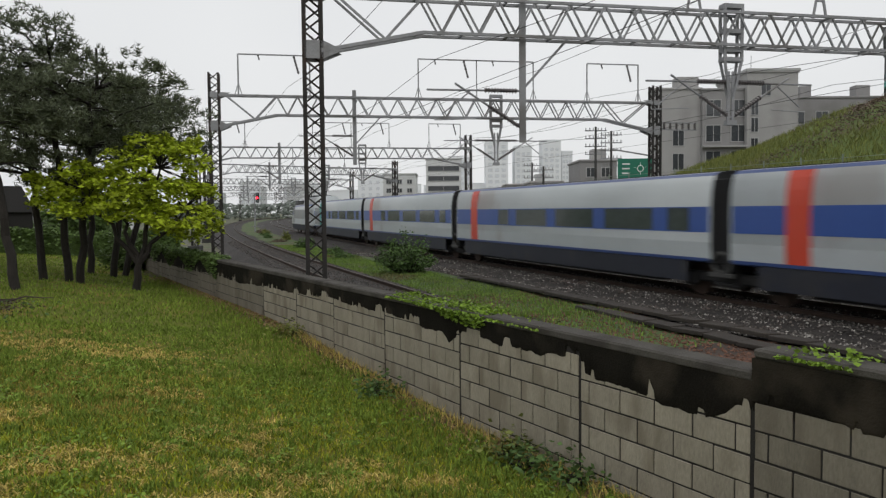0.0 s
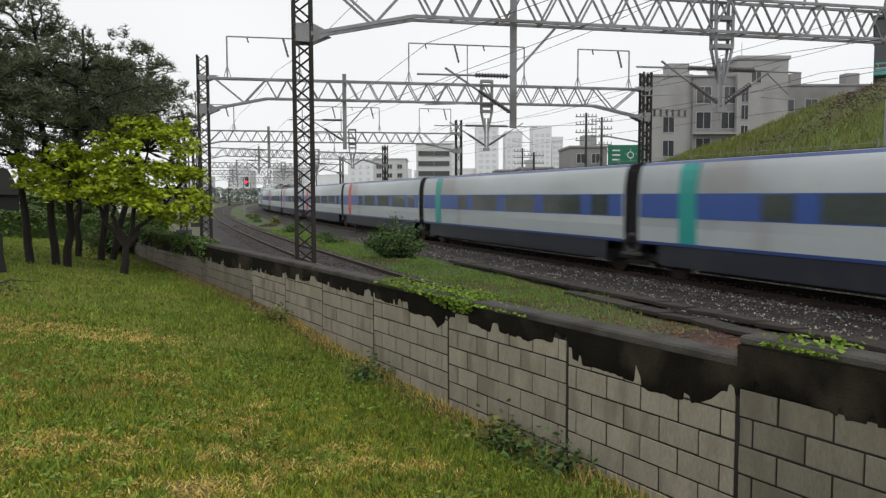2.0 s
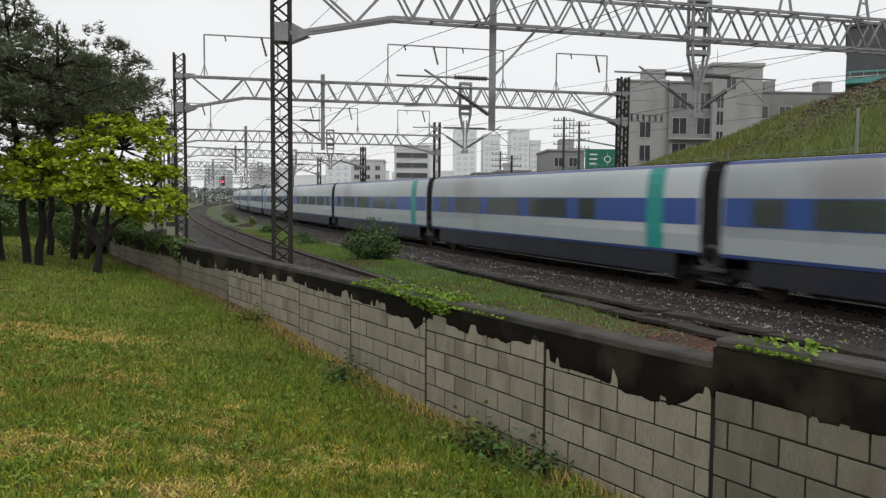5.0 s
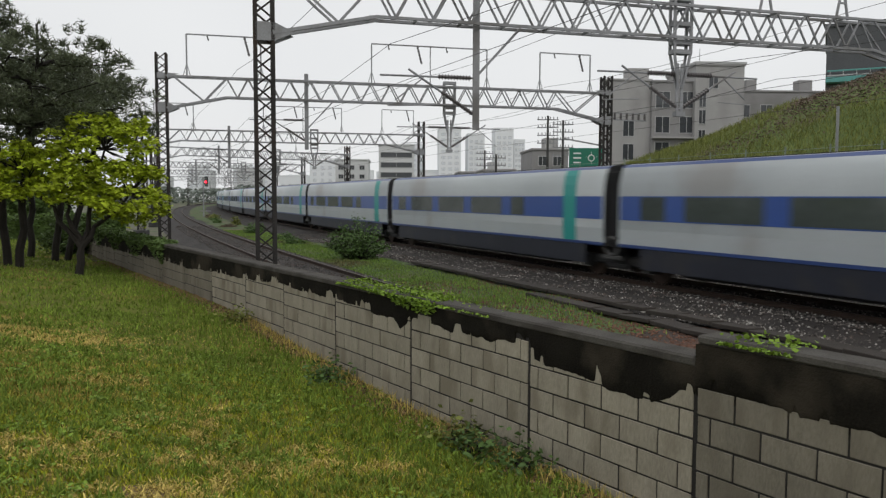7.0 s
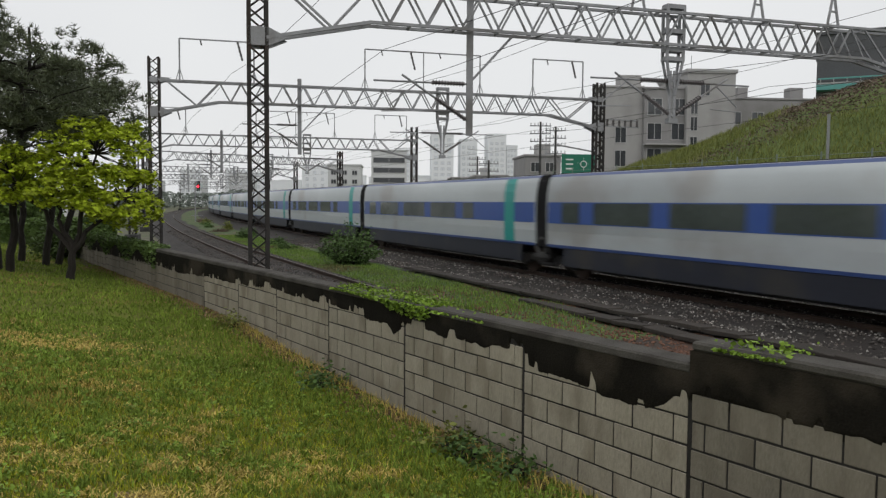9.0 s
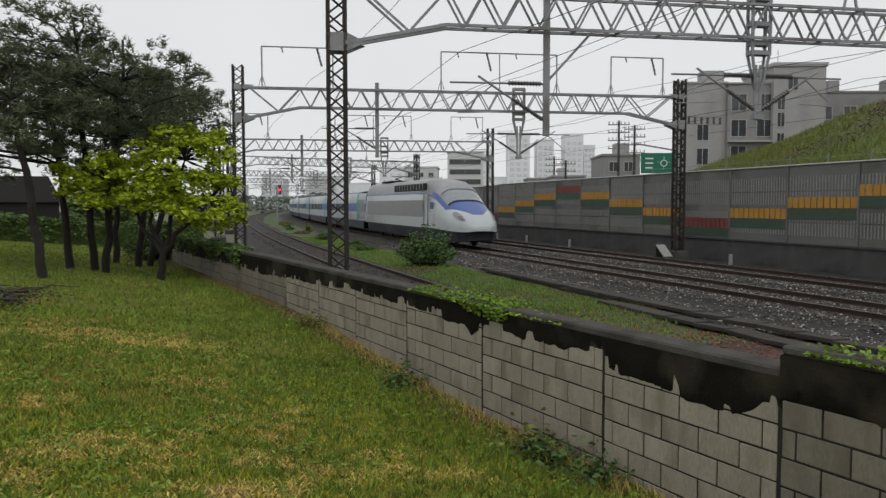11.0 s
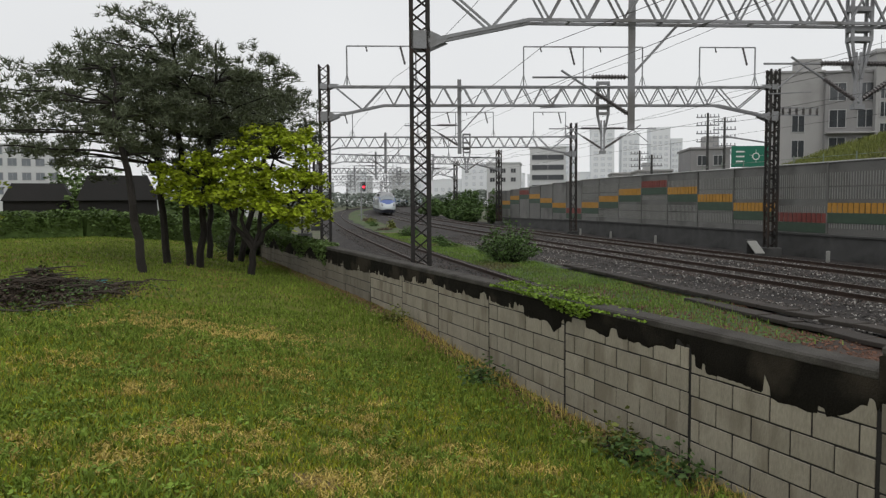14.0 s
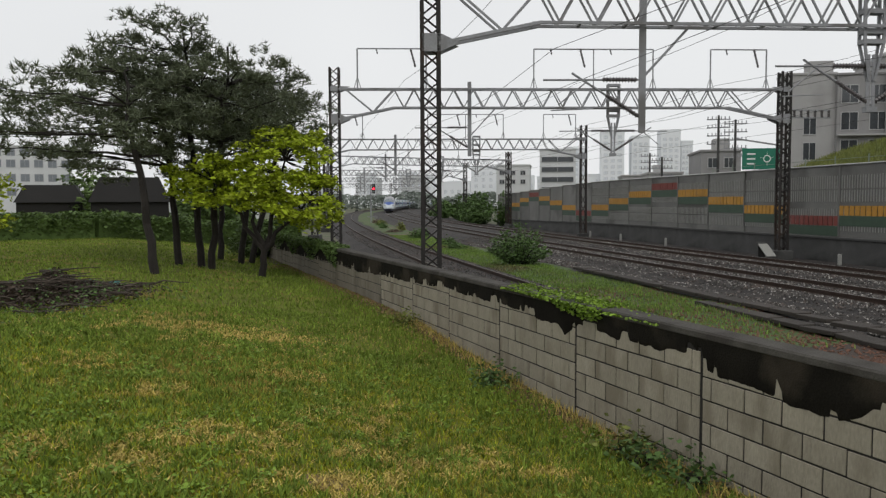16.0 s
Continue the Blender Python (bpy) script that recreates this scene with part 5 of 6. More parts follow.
def broadleaf(x, y, lobes, seed, material, size, per, name="lime_tree", label="", forks=((0, 0, 1.0),)):
    rn = random.Random(seed)
    z0 = lawn_z(x, y) - 0.05
    t = empty(name, Matrix.Translation((x, y, z0)), label, "tree")
    pts = []
    bm = bmesh.new()
    bm2 = bmesh.new()
    fork = Vector((0.08, 0, 0.75))
    limb(bm, (0, 0, 0), fork, 0.11, 0.085, rn, 4, 0.03)
    for c, r, n in lobes:
        cc = Vector(c) - Vector((x, y, z0))
        stem = limb(bm, fork, cc, 0.075, 0.025, rn, 6, 0.12)
        for i in range(n):
            while True:
                v = Vector((rn.uniform(-1, 1), rn.uniform(-1, 1), rn.uniform(-1, 1)))
                if 0.3 < v.length < 1:
                    break
            p = cc + Vector((v.x * r[0], v.y * r[1], v.z * r[2]))
            limb(bm2, min(stem, key=lambda q: (q - p).length), p, 0.016, 0.005, rn, 3, 0.08)
            rr = rn.uniform(0.2, 0.42)
            for k in range(per):
                a, q = rn.uniform(0, math.tau), rn.random() ** 0.5
                pts.append(p + Vector((math.cos(a) * q * rr, math.sin(a) * q * rr, rn.gauss(0, 0.05) - 0.12 * q * q)))
    part("trunk", bm, BARK, t)
    tagged(part("branchwork", bm2, BARK, t), kind="stuff")
    leaves("crown", pts, size, material, t, seed, 0.8)
    return t


broadleaf(-7.96, 19.77, (((-7.3, 19.9, 3.55), (1.25, 1.1, 1.1), 62), ((-9.35, 19.8, 3.05), (1.3, 1.0, 0.85), 50), ((-6.75, 20.0, 2.45), (1.0, 0.95, 0.85), 42),
                          ((-8.3, 19.6, 2.6), (0.9, 0.8, 0.5), 20)),
          21, LIME, 0.088, 80, "young_tree", "young broadleaf tree with lime-green leaves beside the pines")
broadleaf(-14.7, 17.4, (((-14.6, 17.4, 2.6), (1.0, 1.0, 0.9), 50),), 22, LIME, 0.09, 30, "young_tree", "young lime-green tree at the edge of the lawn")


def shrub(name, x, y, z0, r, h, n, size, material, seed, label):
    rn = random.Random(seed)
    t = empty(name, Matrix.Translation((x, y, z0)), label, "shrub", "shrubs by the railway")
    pts = []
    bm = bmesh.new()
    for i in range(n):
        a, q = rn.uniform(0, math.tau), math.sqrt(rn.random())
        top = Vector((math.cos(a) * q * r, math.sin(a) * q * r, h * (1 - 0.6 * q * q) * rn.uniform(0.45, 1.1)))
        limb(bm, (top.x * 0.2, top.y * 0.2, 0), top, 0.014, 0.004, rn, 3, 0.08)
        for k in range(34):
            f = 1 - rn.random() ** 2 * 0.85
            pts.append(top * f + Vector((rn.gauss(0, 0.13), rn.gauss(0, 0.13), rn.gauss(0, 0.09))))
    tagged(part("stemwork", bm, BARK, t), kind="stuff")
    leaves("foliage", pts, size, material, t, seed)
    return t


p = line(30.8, -3.6)
shrub("bush", p.x, p.y, -0.35, 1.35, 1.8, 105, 0.085, BUSH, 31, "rounded green bush on the weedy verge")
rv = random.Random(8)
for i in range(26):
    s_, o_ = rv.uniform(60, 100), rv.uniform(8.2, 11.2)
    if s_ < 84:
        continue
    p = line(s_, o_)
    shrub("bush", p.x, p.y, -0.5, 1.3, rv.uniform(2.0, 4.2), 40, 0.2, BUSH, 40 + i, "green bush growing against the barrier's end")
for i in range(9):
    p = line(104 + 5 * i + rv.uniform(-2, 2), rv.uniform(9, 14))
    shrub("bush", p.x, p.y, -0.5, 2.2, rv.uniform(3, 5), 40, 0.32, BUSH, 70 + i, "leafy green bush beside the far tracks")
for i in range(10):
    p = line(42 + 6.5 * i + rv.uniform(-2, 2), rv.uniform(-4.8, -2.6))
    shrub("bush", p.x, p.y, -0.45, rv.uniform(0.4, 0.8), rv.uniform(0.4, 0.9), 22, 0.1, rv.choice((BUSH, SHRUB, WEED)), 90 + i, "low straggling weeds between the tracks")
# bush at the end of the wall
p = WALL_0 + WALL_U * 26.0 + WALL_N * 0.5
shrub("bush", p.x, p.y, 0.3, 1.0, 1.5, 90, 0.09, HEDGE, 121, "dark green bush against the block wall")


def hedge(pts, h, w, n, seed, label):
    g = np.random.default_rng(seed)
    t = empty("hedge", Matrix(), label, "hedge")
    pts = [Vector((*q, 0)) for q in pts]
    bm = bmesh.new()
    c = []
    for a, b in zip(pts, pts[1:]):
        L = (b - a).length
        bar(bm, Vector((a.x, a.y, lawn_z(a.x, a.y) + h * 0.4)), Vector((b.x, b.y, lawn_z(b.x, b.y) + h * 0.4)), w * 0.7, h * 0.75)
        side = Vector((-(b - a).y, (b - a).x, 0)).normalized()
        for k in range(int(n * L)):
            f = g.random()
            q = a.lerp(b, f) + side * (g.uniform(-0.55, 0.55) * w)
            c.append((q.x, q.y, lawn_z(q.x, q.y) + h * (g.random() ** 0.6) * (1 + 0.18 * noise.noise(Vector((q.x * 1.2, q.y * 1.2, 0))))))
    part("core", bm, HEDGE, t)
    leaves("foliage", c, 0.12, HEDGE, t, seed)


for i, (bx, by, br, bh) in enumerate(((-36, 40, 2.6, 4.2), (-33, 36, 2.2, 3.0), (-26, 42, 2.4, 4.0), (-19.5, 42, 2.4, 3.4), (-38, 34, 2.4, 3.6), (-30, 45, 2.6, 4.5), (-22, 46, 2.6, 4.4), (-34, 30, 2.0, 2.6))):
    shrub("garden_tree", bx, by, 0.3, br, bh, 130, 0.2, HEDGE, 300 + i, "dark leafy tree behind the hedge")
hedge([(-32, 22), (-26.5, 26.5), (-20.5, 31.5), (-17.5, 36.5), (-14, 40)], 1.15, 1.6, 1000, 51, "dense green hedge along the far edge of the lawn")
# ivy over the coping
def ivy(a0, a1, top, hang, n, seed, material=VINE, size=0.036, label="yellow-green vine trailing over the wall's coping"):
    rn = random.Random(seed)
    c = []
    for i in range(n):
        a = rn.uniform(a0, a1)
        k = 0.5 + 0.5 * math.sin((a - a0) * 2.3 + seed)
        f = rn.random()
        if f < 0.55:
            d, z = rn.uniform(-0.34, 0.02), top + abs(rn.gauss(0, 0.03))
        else:
            d, z = rn.uniform(0.03, 0.08), top - rn.random() ** 1.5 * hang * (0.25 + k)
        p = WALL_0 + WALL_U * a + WALL_N * d
        c.append((p.x, p.y, z))
    o = leaves("ivy", c, size, material, None, seed, 0.8, 1.25)
    tagged(o, label, "vine", kind="stuff")


ivy(3.35, 4.3, WALL_TOP, 0.11, 1000, 1)
ivy(4.2, 5.7, WALL_TOP, 0.04, 900, 2)
ivy(2.4, 3.3, WALL_TOP - 0.02, 0.02, 120, 4)
ivy(-0.75, -0.2, 1.42, 0.02, 240, 3)
ivy(15.0, 24.5, WALL_TOP + 0.02, 0.4, 3600, 7, HEDGE, 0.07, "dark green climber hanging over the far end of the wall")
# weeds and grass on the verge
g = np.random.default_rng(77)
c = []
for i in range(30000):
    s_, o_ = g.uniform(9, 62), g.uniform(-5.4, -2.7)
    if g.random() > smooth01((s_ - 11) / 8):
        continue
    if noise.noise(Vector((s_ * 0.35, o_ * 0.7, 2))) < -0.12 and s_ < 14:
        continue
    p = line(s_, o_)
    c.append((p.x, p.y, bed_z(s_, o_) + 0.02))
c = np.array(c)


def blades(name, c, h, w, material, seed, lean=0.6):
    g = np.random.default_rng(seed)
    n = len(c)
    ang = g.uniform(0, math.tau, n)
    s = np.stack([np.cos(ang), np.sin(ang), np.zeros(n)], 1)
    a2 = g.uniform(0, math.tau, n)
    k = h * g.uniform(0.45, 1.3, (n, 1))
    le = np.stack([np.cos(a2), np.sin(a2), np.zeros(n)], 1) * k * lean * g.random((n, 1))
    up = np.array([[0, 0, 1.0]])
    ww = w * g.uniform(0.7, 1.3, (n, 1))
    v = np.stack([c - s * ww, c + s * ww, c + s * ww * 0.7 + le * 0.4 + up * k * 0.6, c - s * ww * 0.7 + le * 0.4 + up * k * 0.6, c + le + up * k], 1).reshape(-1, 3)
    me = bpy.data.meshes.new(name)
    me.vertices.add(n * 5)
    me.vertices.foreach_set("co", v.ravel())
    me.loops.add(n * 9)
    i = np.arange(n)[:, None] * 5
    me.loops.foreach_set("vertex_index", (i + np.array([[0, 1, 2, 0, 2, 3, 3, 2, 4]])).ravel())
    me.polygons.add(n * 3)
    me.polygons.foreach_set("loop_start", np.arange(n * 3) * 3)
    me.update(calc_edges=True)
    me.materials.append(material)
    return new(name, me)


GRASS = mat("lawn_grass_blade", (0.29, 0.31, 0.024), 0.8, 0, 0.3, 0.7, 6, 0, (0.31, 0.23, 0.055), 0.45, island=0.5, spec=0.15)
GRASS_D = mat("clover_and_far_shade_blade", (0.16, 0.225, 0.034), 0.8, 0, 0.3, 0.7, 6, 0, island=0.45, spec=0.15)
STRAW = mat("dry_straw_blade", (0.47, 0.365, 0.11), 0.8, 0, 0.25, 0.7, 6, 0, island=0.4, spec=0.15)
VGRASS = mat("verge_grass_blade", (0.14, 0.225, 0.035), 0.7, 0, 0.3, 0.5, 6, 0, (0.14, 0.12, 0.05), 0.3, island=0.45)
tagged(blades("verge_grass", c, 0.085, 0.012, VGRASS, 5), "rough grass on the verge between the tracks", "grass", kind="stuff")


def scatter(n, rmin, rmax, seed, keep=None):
    """Places on the lawn ahead of the viewer."""
    g = np.random.default_rng(seed)
    out = []
    while len(out) < n:
        r = rmin + (rmax - rmin) * g.random() ** 0.75
        a = math.radians(g.uniform(-44, 36))
        x, y = r * math.sin(a), r * math.cos(a)
        al, d = wall_sd(x, y)
        if d < 0.03 or (keep and not keep(x, y, g)):
            continue
        out.append((x, y, lawn_z(x, y)))
    return np.array(out)


def patch(x, y, k=0.55, o=0.0):
    return noise.noise(Vector((x * k + o, y * k, 5.5))) + 0.5 * noise.noise(Vector((x * k * 3, y * k * 3, 2.5 + o)))


def near_wall(x, y):
    return wall_sd(x, y)[1]


BARE = [(-1.6, 5.06, 0.2)]
DRY = [(-5.3, 10.4, 1.1), (-4.2, 10.2, 0.8), (-3.6, 6.5, 0.4), (-2.6, 5.6, 0.5), (-2.9, 4.5, 0.4), (-1.4, 5.9, 0.6), (-3.2, 8.2, 0.5), (-1.6, 4.9, 0.5), (-5.0, 7.1, 0.5), (-3.4, 4.6, 0.35), (-1.9, 7.2, 0.5), (-0.4, 6.4, 0.5)]


def dryness(x, y):
    """1 in the middle of a thin, dried-out spot of the turf, ragged towards its edge."""
    k = max(1 - math.hypot(x - dx, y - dy) / dr for dx, dy, dr in DRY)
    return 0.45 * k + 0.6 * noise.noise(Vector((x * 1.9, y * 1.9, 4))) + 0.5 * noise.noise(Vector((x * 6, y * 6, 1)))


def not_bare(x, y):
    return all((x - bx) ** 2 + ((y - by) * 0.7) ** 2 > br * br for bx, by, br in BARE)


tagged(blades("grass", scatter(62000, 2.6, 10, 1, lambda x, y, g: (not_bare(x, y) or g.random() < 0.5) and near_wall(x, y) > 0.1 + 0.35 * g.random() and dryness(x, y) < 0.1 + 0.9 * g.random()), 0.038, 0.0046, GRASS, 1, 1.1),
       "short mown grass blades", "grass", kind="stuff")
# far grass takes the darker clover colour to stand for tree shade
tagged(blades("grass", scatter(54000, 8, 44, 2), 0.06, 0.012, GRASS_D, 2, 1.0), "short mown grass further off, coloured darker for tree shade", "grass", kind="stuff")
tagged(blades("clover", scatter(34000, 2.6, 14, 3, lambda x, y, g: not_bare(x, y) and dryness(x, y) < 0.1 + 0.2 * g.random() and patch(x, y, 2.3, 9) + 0.35 * smooth01((-1.5 - x) / 3) - 0.3 * smooth01((x + 1.8) / 1.5) > 0.6 * g.random()), 0.04, 0.008, GRASS_D, 3, 1.4), "darker clover and weed clumps in the lawn", "grass", kind="stuff")
tagged(blades("dry_grass", scatter(30000, 2.6, 13, 4, lambda x, y, g: dryness(x, y) > 0.05 + 0.6 * g.random() or g.random() < 0.2), 0.028, 0.0045, STRAW, 4, 2.2), "dry straw among the grass", "grass", kind="stuff")
tagged(blades("tall_grass", scatter(6000, 4, 24, 6, lambda x, y, g: 0.22 + 0.15 * g.random() < near_wall(x, y) < 0.25 + 1.3 * g.random()), 0.1, 0.006, GRASS_D, 6, 0.7), "longer grass along the foot of the wall", "grass", kind="stuff")
for i, (a_, d_) in enumerate(((2.2, 0.35), (2.6, 0.25), (5.3, 0.4), (9.0, 0.3), (1.6, 0.2))):
    p = WALL_0 + WALL_U * a_ + WALL_N * d_
    shrub("weed_clump", p.x, p.y, lawn_z(p.x, p.y), 0.16, 0.2, 9, 0.045, WEED if i % 2 else BUSH, 200 + i, "leafy weed clump at the foot of the wall")
rt2 = np.random.default_rng(201)
tc = scatter(2300, 2.7, 11, 202, lambda x, y, g: not_bare(x, y) and dryness(x, y) < 0.45)
tuft = np.repeat(tc, 15, axis=0) + np.concatenate([rt2.normal(0, 0.028, (len(tc) * 15, 2)), np.zeros((len(tc) * 15, 1))], 1)
tagged(blades("grass_tufts", tuft, 0.068, 0.0065, GRASS_D, 203, 1.2), "coarser green tufts standing out of the lawn", "grass", kind="stuff")
tc = scatter(1500, 2.7, 12, 204, lambda x, y, g: dryness(x, y) > 0.12)
tuft = np.repeat(tc, 14, axis=0) + np.concatenate([rt2.normal(0, 0.05, (len(tc) * 14, 2)), np.full((len(tc) * 14, 1), 0.012)], 1)
tagged(blades("straw_tufts", tuft, 0.02, 0.006, STRAW, 205, 3.5), "flattened dry straw in thin spots of the lawn", "grass", kind="stuff")
LAWN_WEED = leaf_mat("broad_lawn_weed", (0.17, 0.255, 0.035), 0.4)
tc = scatter(620, 2.7, 11, 206, lambda x, y, g: not_bare(x, y) and patch(x, y, 0.9, 6) > -0.1)
tuft = np.repeat(tc, 26, axis=0) + np.concatenate([rt2.normal(0, 0.05, (len(tc) * 26, 2)), np.abs(rt2.normal(0.025, 0.018, (len(tc) * 26, 1)))], 1)
tagged(leaves("lawn_weeds", tuft, 0.026, LAWN_WEED, None, 207, 0.9, 1.5), "broad-leaved weeds scattered through the lawn", "weeds", kind="stuff")
# brown soil and litter along the foot of the wall
SOIL_EDGE = mat("leaf_litter_soil", (0.1, 0.068, 0.04), 0.95, 0, 0.4, 3, 50, 0.6, (0.07, 0.06, 0.03), 0.4)
edge = grid_mesh("soil_edge", [-7 + 0.12 * i for i in range(270)], [0.0, 0.1, 0.2, 0.32],
                 lambda a, d: tuple(Vector(lawn_point(a, d * (1.1 + 0.9 * noise.noise(Vector((a * 1.3, 4, 0)))))) + Vector((0, 0, 0.022 - 0.075 * d))), [SOIL_EDGE])
tagged(edge, "brown soil with leaf litter along the foot of the wall", "soil", kind="structure")
rl = random.Random(44)
c = []
for i in range(9000):
    a, d = rl.uniform(-4, 22), abs(rl.gauss(0.04, 0.22))
    c.append(Vector(lawn_point(a, d)) + Vector((0, 0, 0.025)))
tagged(leaves("leaf_litter", c, 0.035, LITTER, None, 45, 0.9), "dry brown leaf litter below the wall", "leaves", kind="stuff")
c = []
for i in range(1700):
    a, d = rl.uniform(0.5, 9), 0.03 + abs(rl.gauss(0, 0.16))
    c.append(lawn_point(a, d))
tagged(blades("dry_stalks", np.array(c), 0.13, 0.004, STRAW, 46, 0.9), "dry yellow stalks against the foot of the wall", "grass", kind="stuff")
# bare soil patch
SOIL = mat("bare_brown_soil", (0.16, 0.11, 0.05), 0.95, 0, 0.3, 4, 50, 0.5)
for bx, by, br in BARE:
    bm = bmesh.new()
    prev = None
    for ring_r in (0.02, 0.35, 0.7, 1.0):
        rg = []
        for k in range(26):
            a = k * math.tau / 26
            r = br * ring_r * (1.0 + 0.5 * noise.noise(Vector((math.cos(a) * 1.7, math.sin(a) * 1.7, bx))))
            x, y = bx + math.cos(a) * r * 1.25, by + math.sin(a) * r
            rg.append(bm.verts.new((x, y, lawn_z(x, y) + 0.006 - 0.012 * ring_r ** 3 + 0.006 * noise.noise(Vector((x * 9, y * 9, 0))))))
        if prev:
            for k in range(26):
                bm.faces.new((prev[k], rg[k], rg[(k + 1) % 26], prev[(k + 1) % 26]))
        prev = rg
    tagged(part("soil_patch", bm, SOIL), "bare brown soil patch in the lawn", "soil", kind="structure")
# heap of cut branches
rh = random.Random(17)
hx, hy = -8.3, 11.2


def heap_z(x, y):
    return 0.42 * math.exp(-(x * x / 0.7 + y * y / 1.5)) * (0.75 + 0.9 * noise.noise(Vector((x * 1.7, y * 1.7, 3))))


hp = empty("branch_heap", Matrix.Translation((hx, hy, lawn_z(hx, hy))), "heap of dry brown cut branches on the lawn", "brush heap")
for k in range(150):
    bm = bmesh.new()
    a = rh.uniform(-0.9, 0.9)
    L = rh.uniform(0.35, 1.1)
    q = Vector((rh.gauss(0, 0.55), rh.gauss(0, 0.9), 0))
    z = heap_z(q.x, q.y) * rh.uniform(0.6, 1.1) + 0.02
    dv = Vector((math.cos(a + 0.7), math.sin(a + 0.7), rh.uniform(-0.15, 0.15))) * L / 2
    limb(bm, q - dv + Vector((0, 0, z)), q + dv + Vector((0, 0, z)), 0.022 * rh.uniform(0.4, 1.2), 0.006, rh, 4, 0.08)
    part("branch", bm, TWIG, hp)
g = np.random.default_rng(18)
c = [(rh.gauss(0, 0.52), rh.gauss(0, 0.85)) for _ in range(15000)]
c = [(x, y, 0.01 + max(0.0, heap_z(x, y)) * rh.random() ** 0.5) for x, y in c]
leaves("dead_leaves", c, 0.034, DEAD, hp, 19, 0.5, 2.2)
c = [(rh.gauss(0.2, 0.8), rh.gauss(-0.3, 1.0)) for _ in range(900)]
leaves("weed_growth", [(x, y, 0.04 + max(0.0, heap_z(x, y)) * rh.uniform(0.7, 1.15)) for x, y in c], 0.04, BUSH, hp, 20)
TARP = mat("faded_teal_sheet", (0.06, 0.2, 0.19), 0.6, 0, 0.3, 4, 30, 0.2)
bm = bmesh.new()
strip = [(-0.35 + 0.09 * k, 1.6 + 0.12 * k + 0.05 * math.sin(k * 2.1), 0.14 - 0.015 * k + 0.03 * math.sin(k * 1.7)) for k in range(6)]
lower = [bm.verts.new(Vector(q) + Vector((0.03, -0.12, -0.05))) for q in strip]
upper = [bm.verts.new(q) for q in strip]
for k in range(5):
    bm.faces.new((lower[k], lower[k + 1], upper[k + 1], upper[k]))
bmesh.ops.solidify(bm, geom=bm.faces[:], thickness=0.006)
part("torn_sheet", bm, TARP, hp, "torn strip of faded teal sheeting")
# hillside growth
g = np.random.default_rng(91)
cw, cs_ = [], []
for i in range(110000):
    s_, o_ = g.uniform(-6, 52), 12.6 + 16 * g.random() ** 1.2
    p = line(s_, o_, HILLZ(s_, o_))
    k = noise.noise(Vector((s_ * 0.16, o_ * 0.25, 8)))
    up = (o_ - 13) / 12
    (cs_ if k + 0.9 * up + g.normal(0, 0.08) > 0.5 + 0.15 * smooth01((s_ - 28) / 8) else cw).append((p.x, p.y, p.z + abs(g.normal(0, 0.07)) * (1 + 2.5 * max(0, k))))
tagged(blades("hill_weeds", np.array(cw), 0.26, 0.016, WEED, 92, 1.0), "tall yellow-green weeds on the slope", "weeds", kind="stuff")
tagged(leaves("hill_shrubs", cs_, 0.085, SHRUB, None, 93, 0.3, 1.8), "reddish brown shrubs along the top of the slope", "shrubs", kind="stuff")
# loose ballast stones
def stones(n, seed, r0, r1, place, material, label):
    g = np.random.default_rng(seed)
    pv, pf = [], []
    base = np.array([(1, 0, 0), (-1, 0, 0), (0, 1, 0), (0, -1, 0), (0, 0, 1), (0, 0, -1)], float)
    of = [(0, 2, 4), (2, 1, 4), (1, 3, 4), (3, 0, 4), (2, 0, 5), (1, 2, 5), (3, 1, 5), (0, 3, 5)]
    for i in range(n):
        s, o = place(g)
        if any(abs(o - c - e) < 0.09 for c in (TRACK_A, TRACK_B, TRACK_L) for e in (-0.7525, 0.7525)):
            continue
        r = g.uniform(r0, r1)
        p = line(s, o, bed_z(s, o) + r * 0.3)
        q = base * g.uniform(0.6, 1.25, (6, 1)) * r
        a = g.uniform(0, math.tau)
        ca, sa = math.cos(a), math.sin(a)
        n0 = len(pv)
        pv += [(p.x + x * ca - y * sa, p.y + x * sa + y * ca, p.z + z * 0.8) for x, y, z in q]
        pf += [(n0 + a_, n0 + b_, n0 + c_) for a_, b_, c_ in of]
    tagged(raw("ballast_stones", pv, pf, material), label, "stones", kind="stuff")


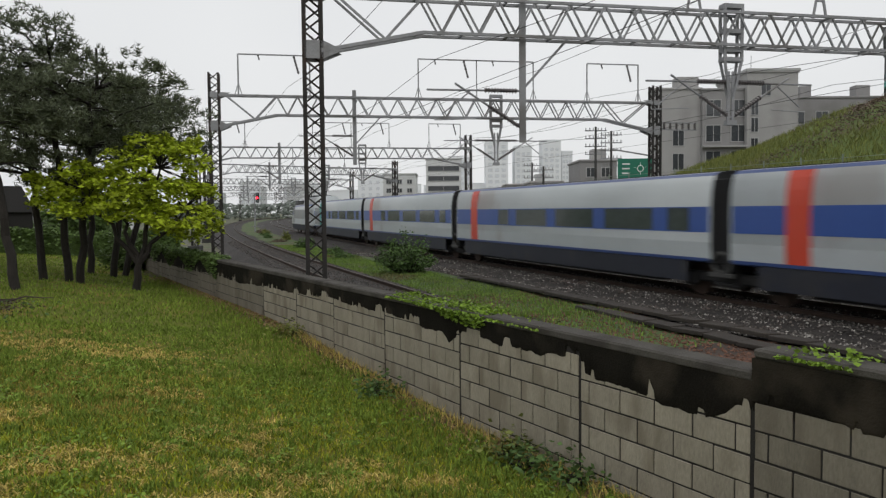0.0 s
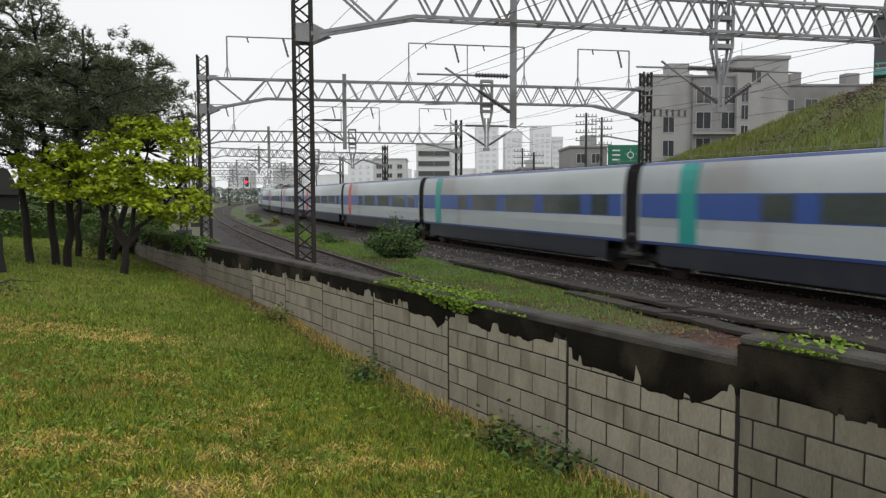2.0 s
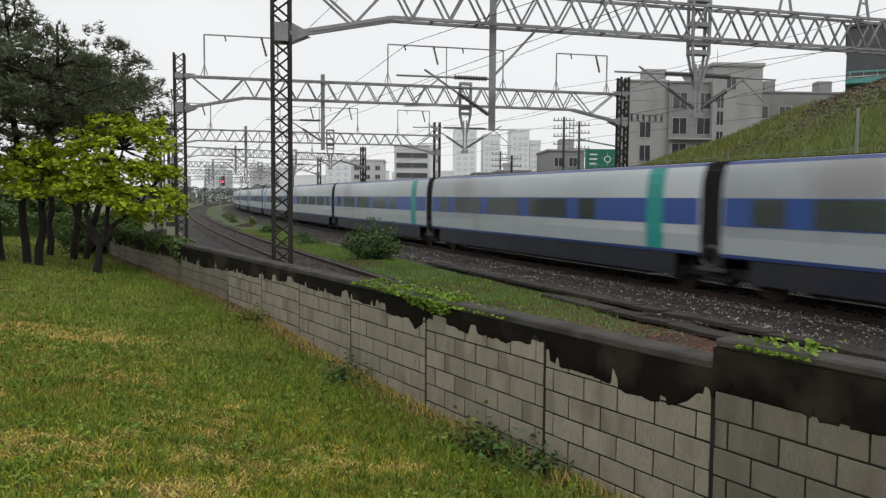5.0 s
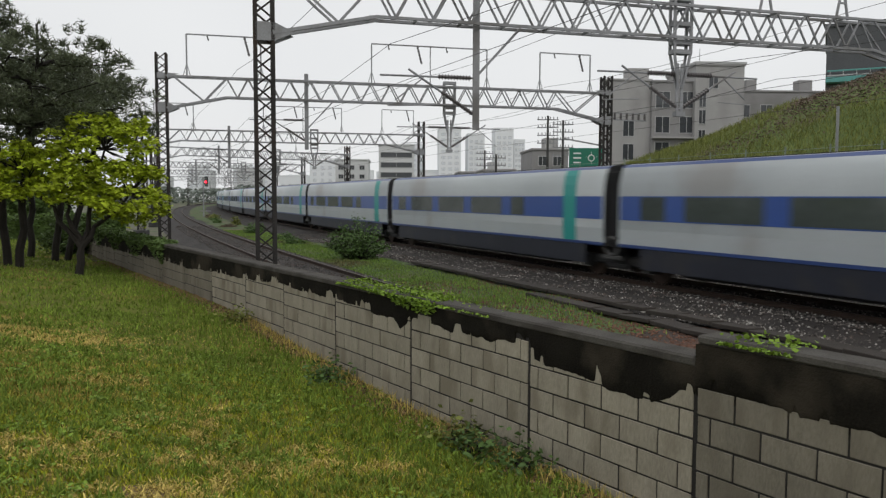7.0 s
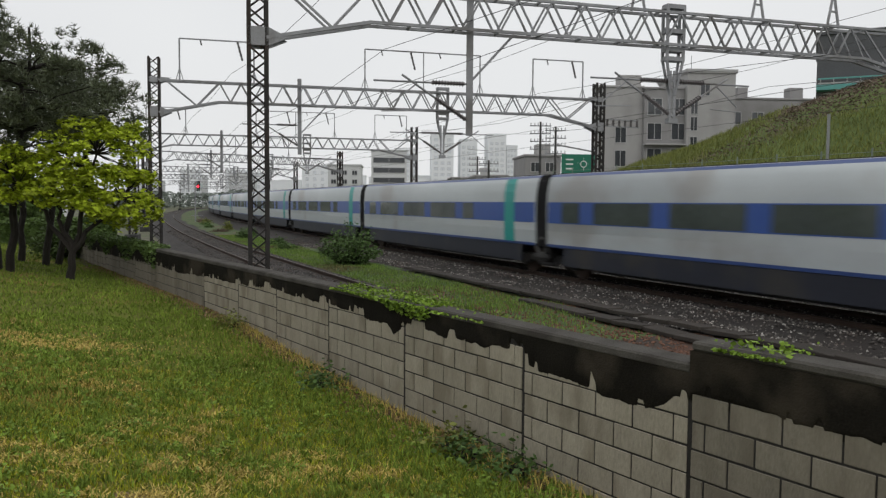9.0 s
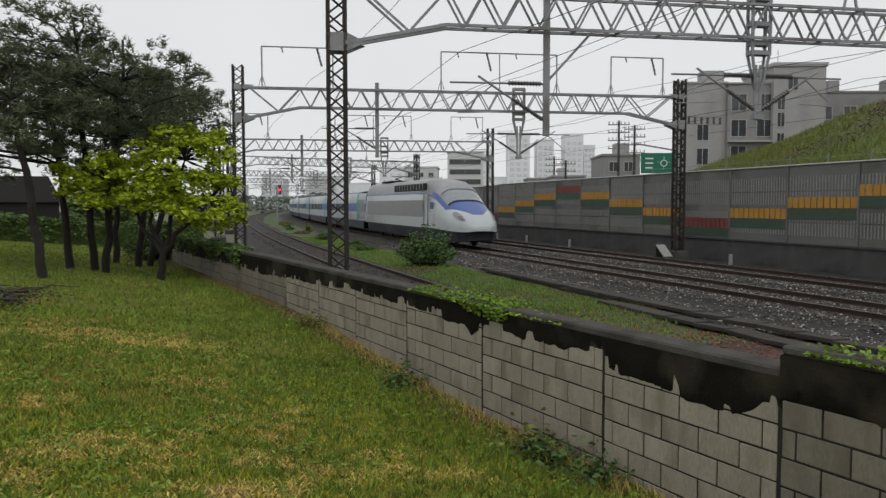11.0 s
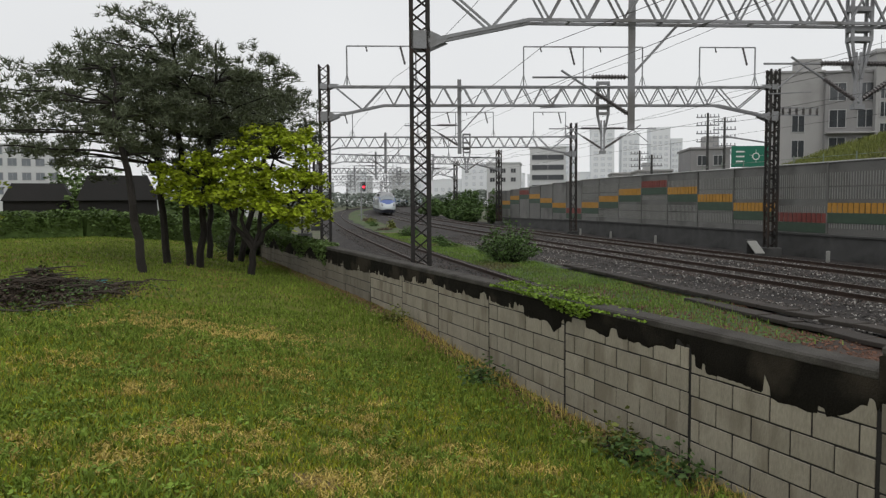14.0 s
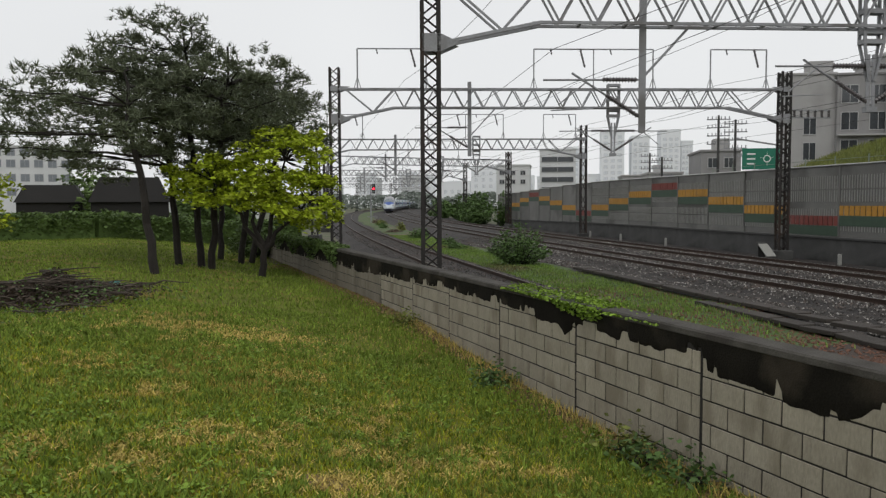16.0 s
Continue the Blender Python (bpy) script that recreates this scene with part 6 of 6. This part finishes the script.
PALE = mat("pale_ballast_stone", (0.34, 0.325, 0.3), 0.95, 0, 0.2, 2, 60, 0.2, island=0.4)
RUSTY = mat("rust_brown_stone", (0.15, 0.078, 0.052), 0.95, 0, 0.2, 2, 60, 0.2, island=0.4)
stones(46000, 61, 0.018, 0.045, lambda g: (2 + 52 * g.random() ** 1.4, g.uniform(-2.2, 8.6)), STONE, "loose dark grey ballast stones")
stones(11000, 62, 0.016, 0.04, lambda g: (2 + 45 * g.random() ** 1.4, g.uniform(-2.1, 8.4)), PALE, "pale freshly broken ballast stones")
stones(7000, 63, 0.018, 0.042, lambda g: (2 + 20 * g.random() ** 1.3, g.uniform(-5.4, -2.4)), RUSTY, "rust-brown stones along the side track")
stones(9000, 65, 0.018, 0.045, lambda g: (8 + 60 * g.random() ** 1.3, g.uniform(-8.6, -5.3)), STONE, "dark grey stones of the side track")
stones(900, 64, 0.03, 0.06, lambda g: (5 + 9 * g.random(), g.uniform(-6.2, -5.2)), PALE, "pale gravel beside the wall")
# far woods under the town, added as filler; haze is in the leaf colour
g = np.random.default_rng(101)
c = []
for i in range(9000):
    x = g.uniform(-190, 70)
    c.append((x, 300 + g.uniform(-8, 8), 5.5 * (1 + 0.5 * noise.noise(Vector((x * 0.06, 0, 0))) + 0.3 * noise.noise(Vector((x * 0.25, 3, 0)))) * g.random() ** 0.7))
FARWOOD = leaf_mat("haze_paled_far_leaf", (0.2, 0.23, 0.2), 0.2)
tagged(leaves("far_woods", c, 1.1, FARWOOD, None, 102), "grey-green trees below the far town, coloured pale for the haze", "trees", kind="stuff")


def motions():
    times = [0.0, 0.1] + [0.5 * i for i in range(1, 32)] + [15.9, 16.0]
    for ob, s0, turn, back in cars:
        if back:
            rows = [(t, on_line(s0 + V * t, turn)) for t in times]
        else:
            sgn = 1 if turn == 0 else -1
            rows = []
            for t in times:
                s = s0 + V * t
                p, q = line(s, TRACK_A), line(s + sgn * 18, TRACK_A)
                rows.append((t, Matrix.Translation(p) @ pose(0, 0, 0, 0, 0, math.degrees(math.atan2(-(q.x - p.x), q.y - p.y)))))
        walk(ob, rows)


motions()
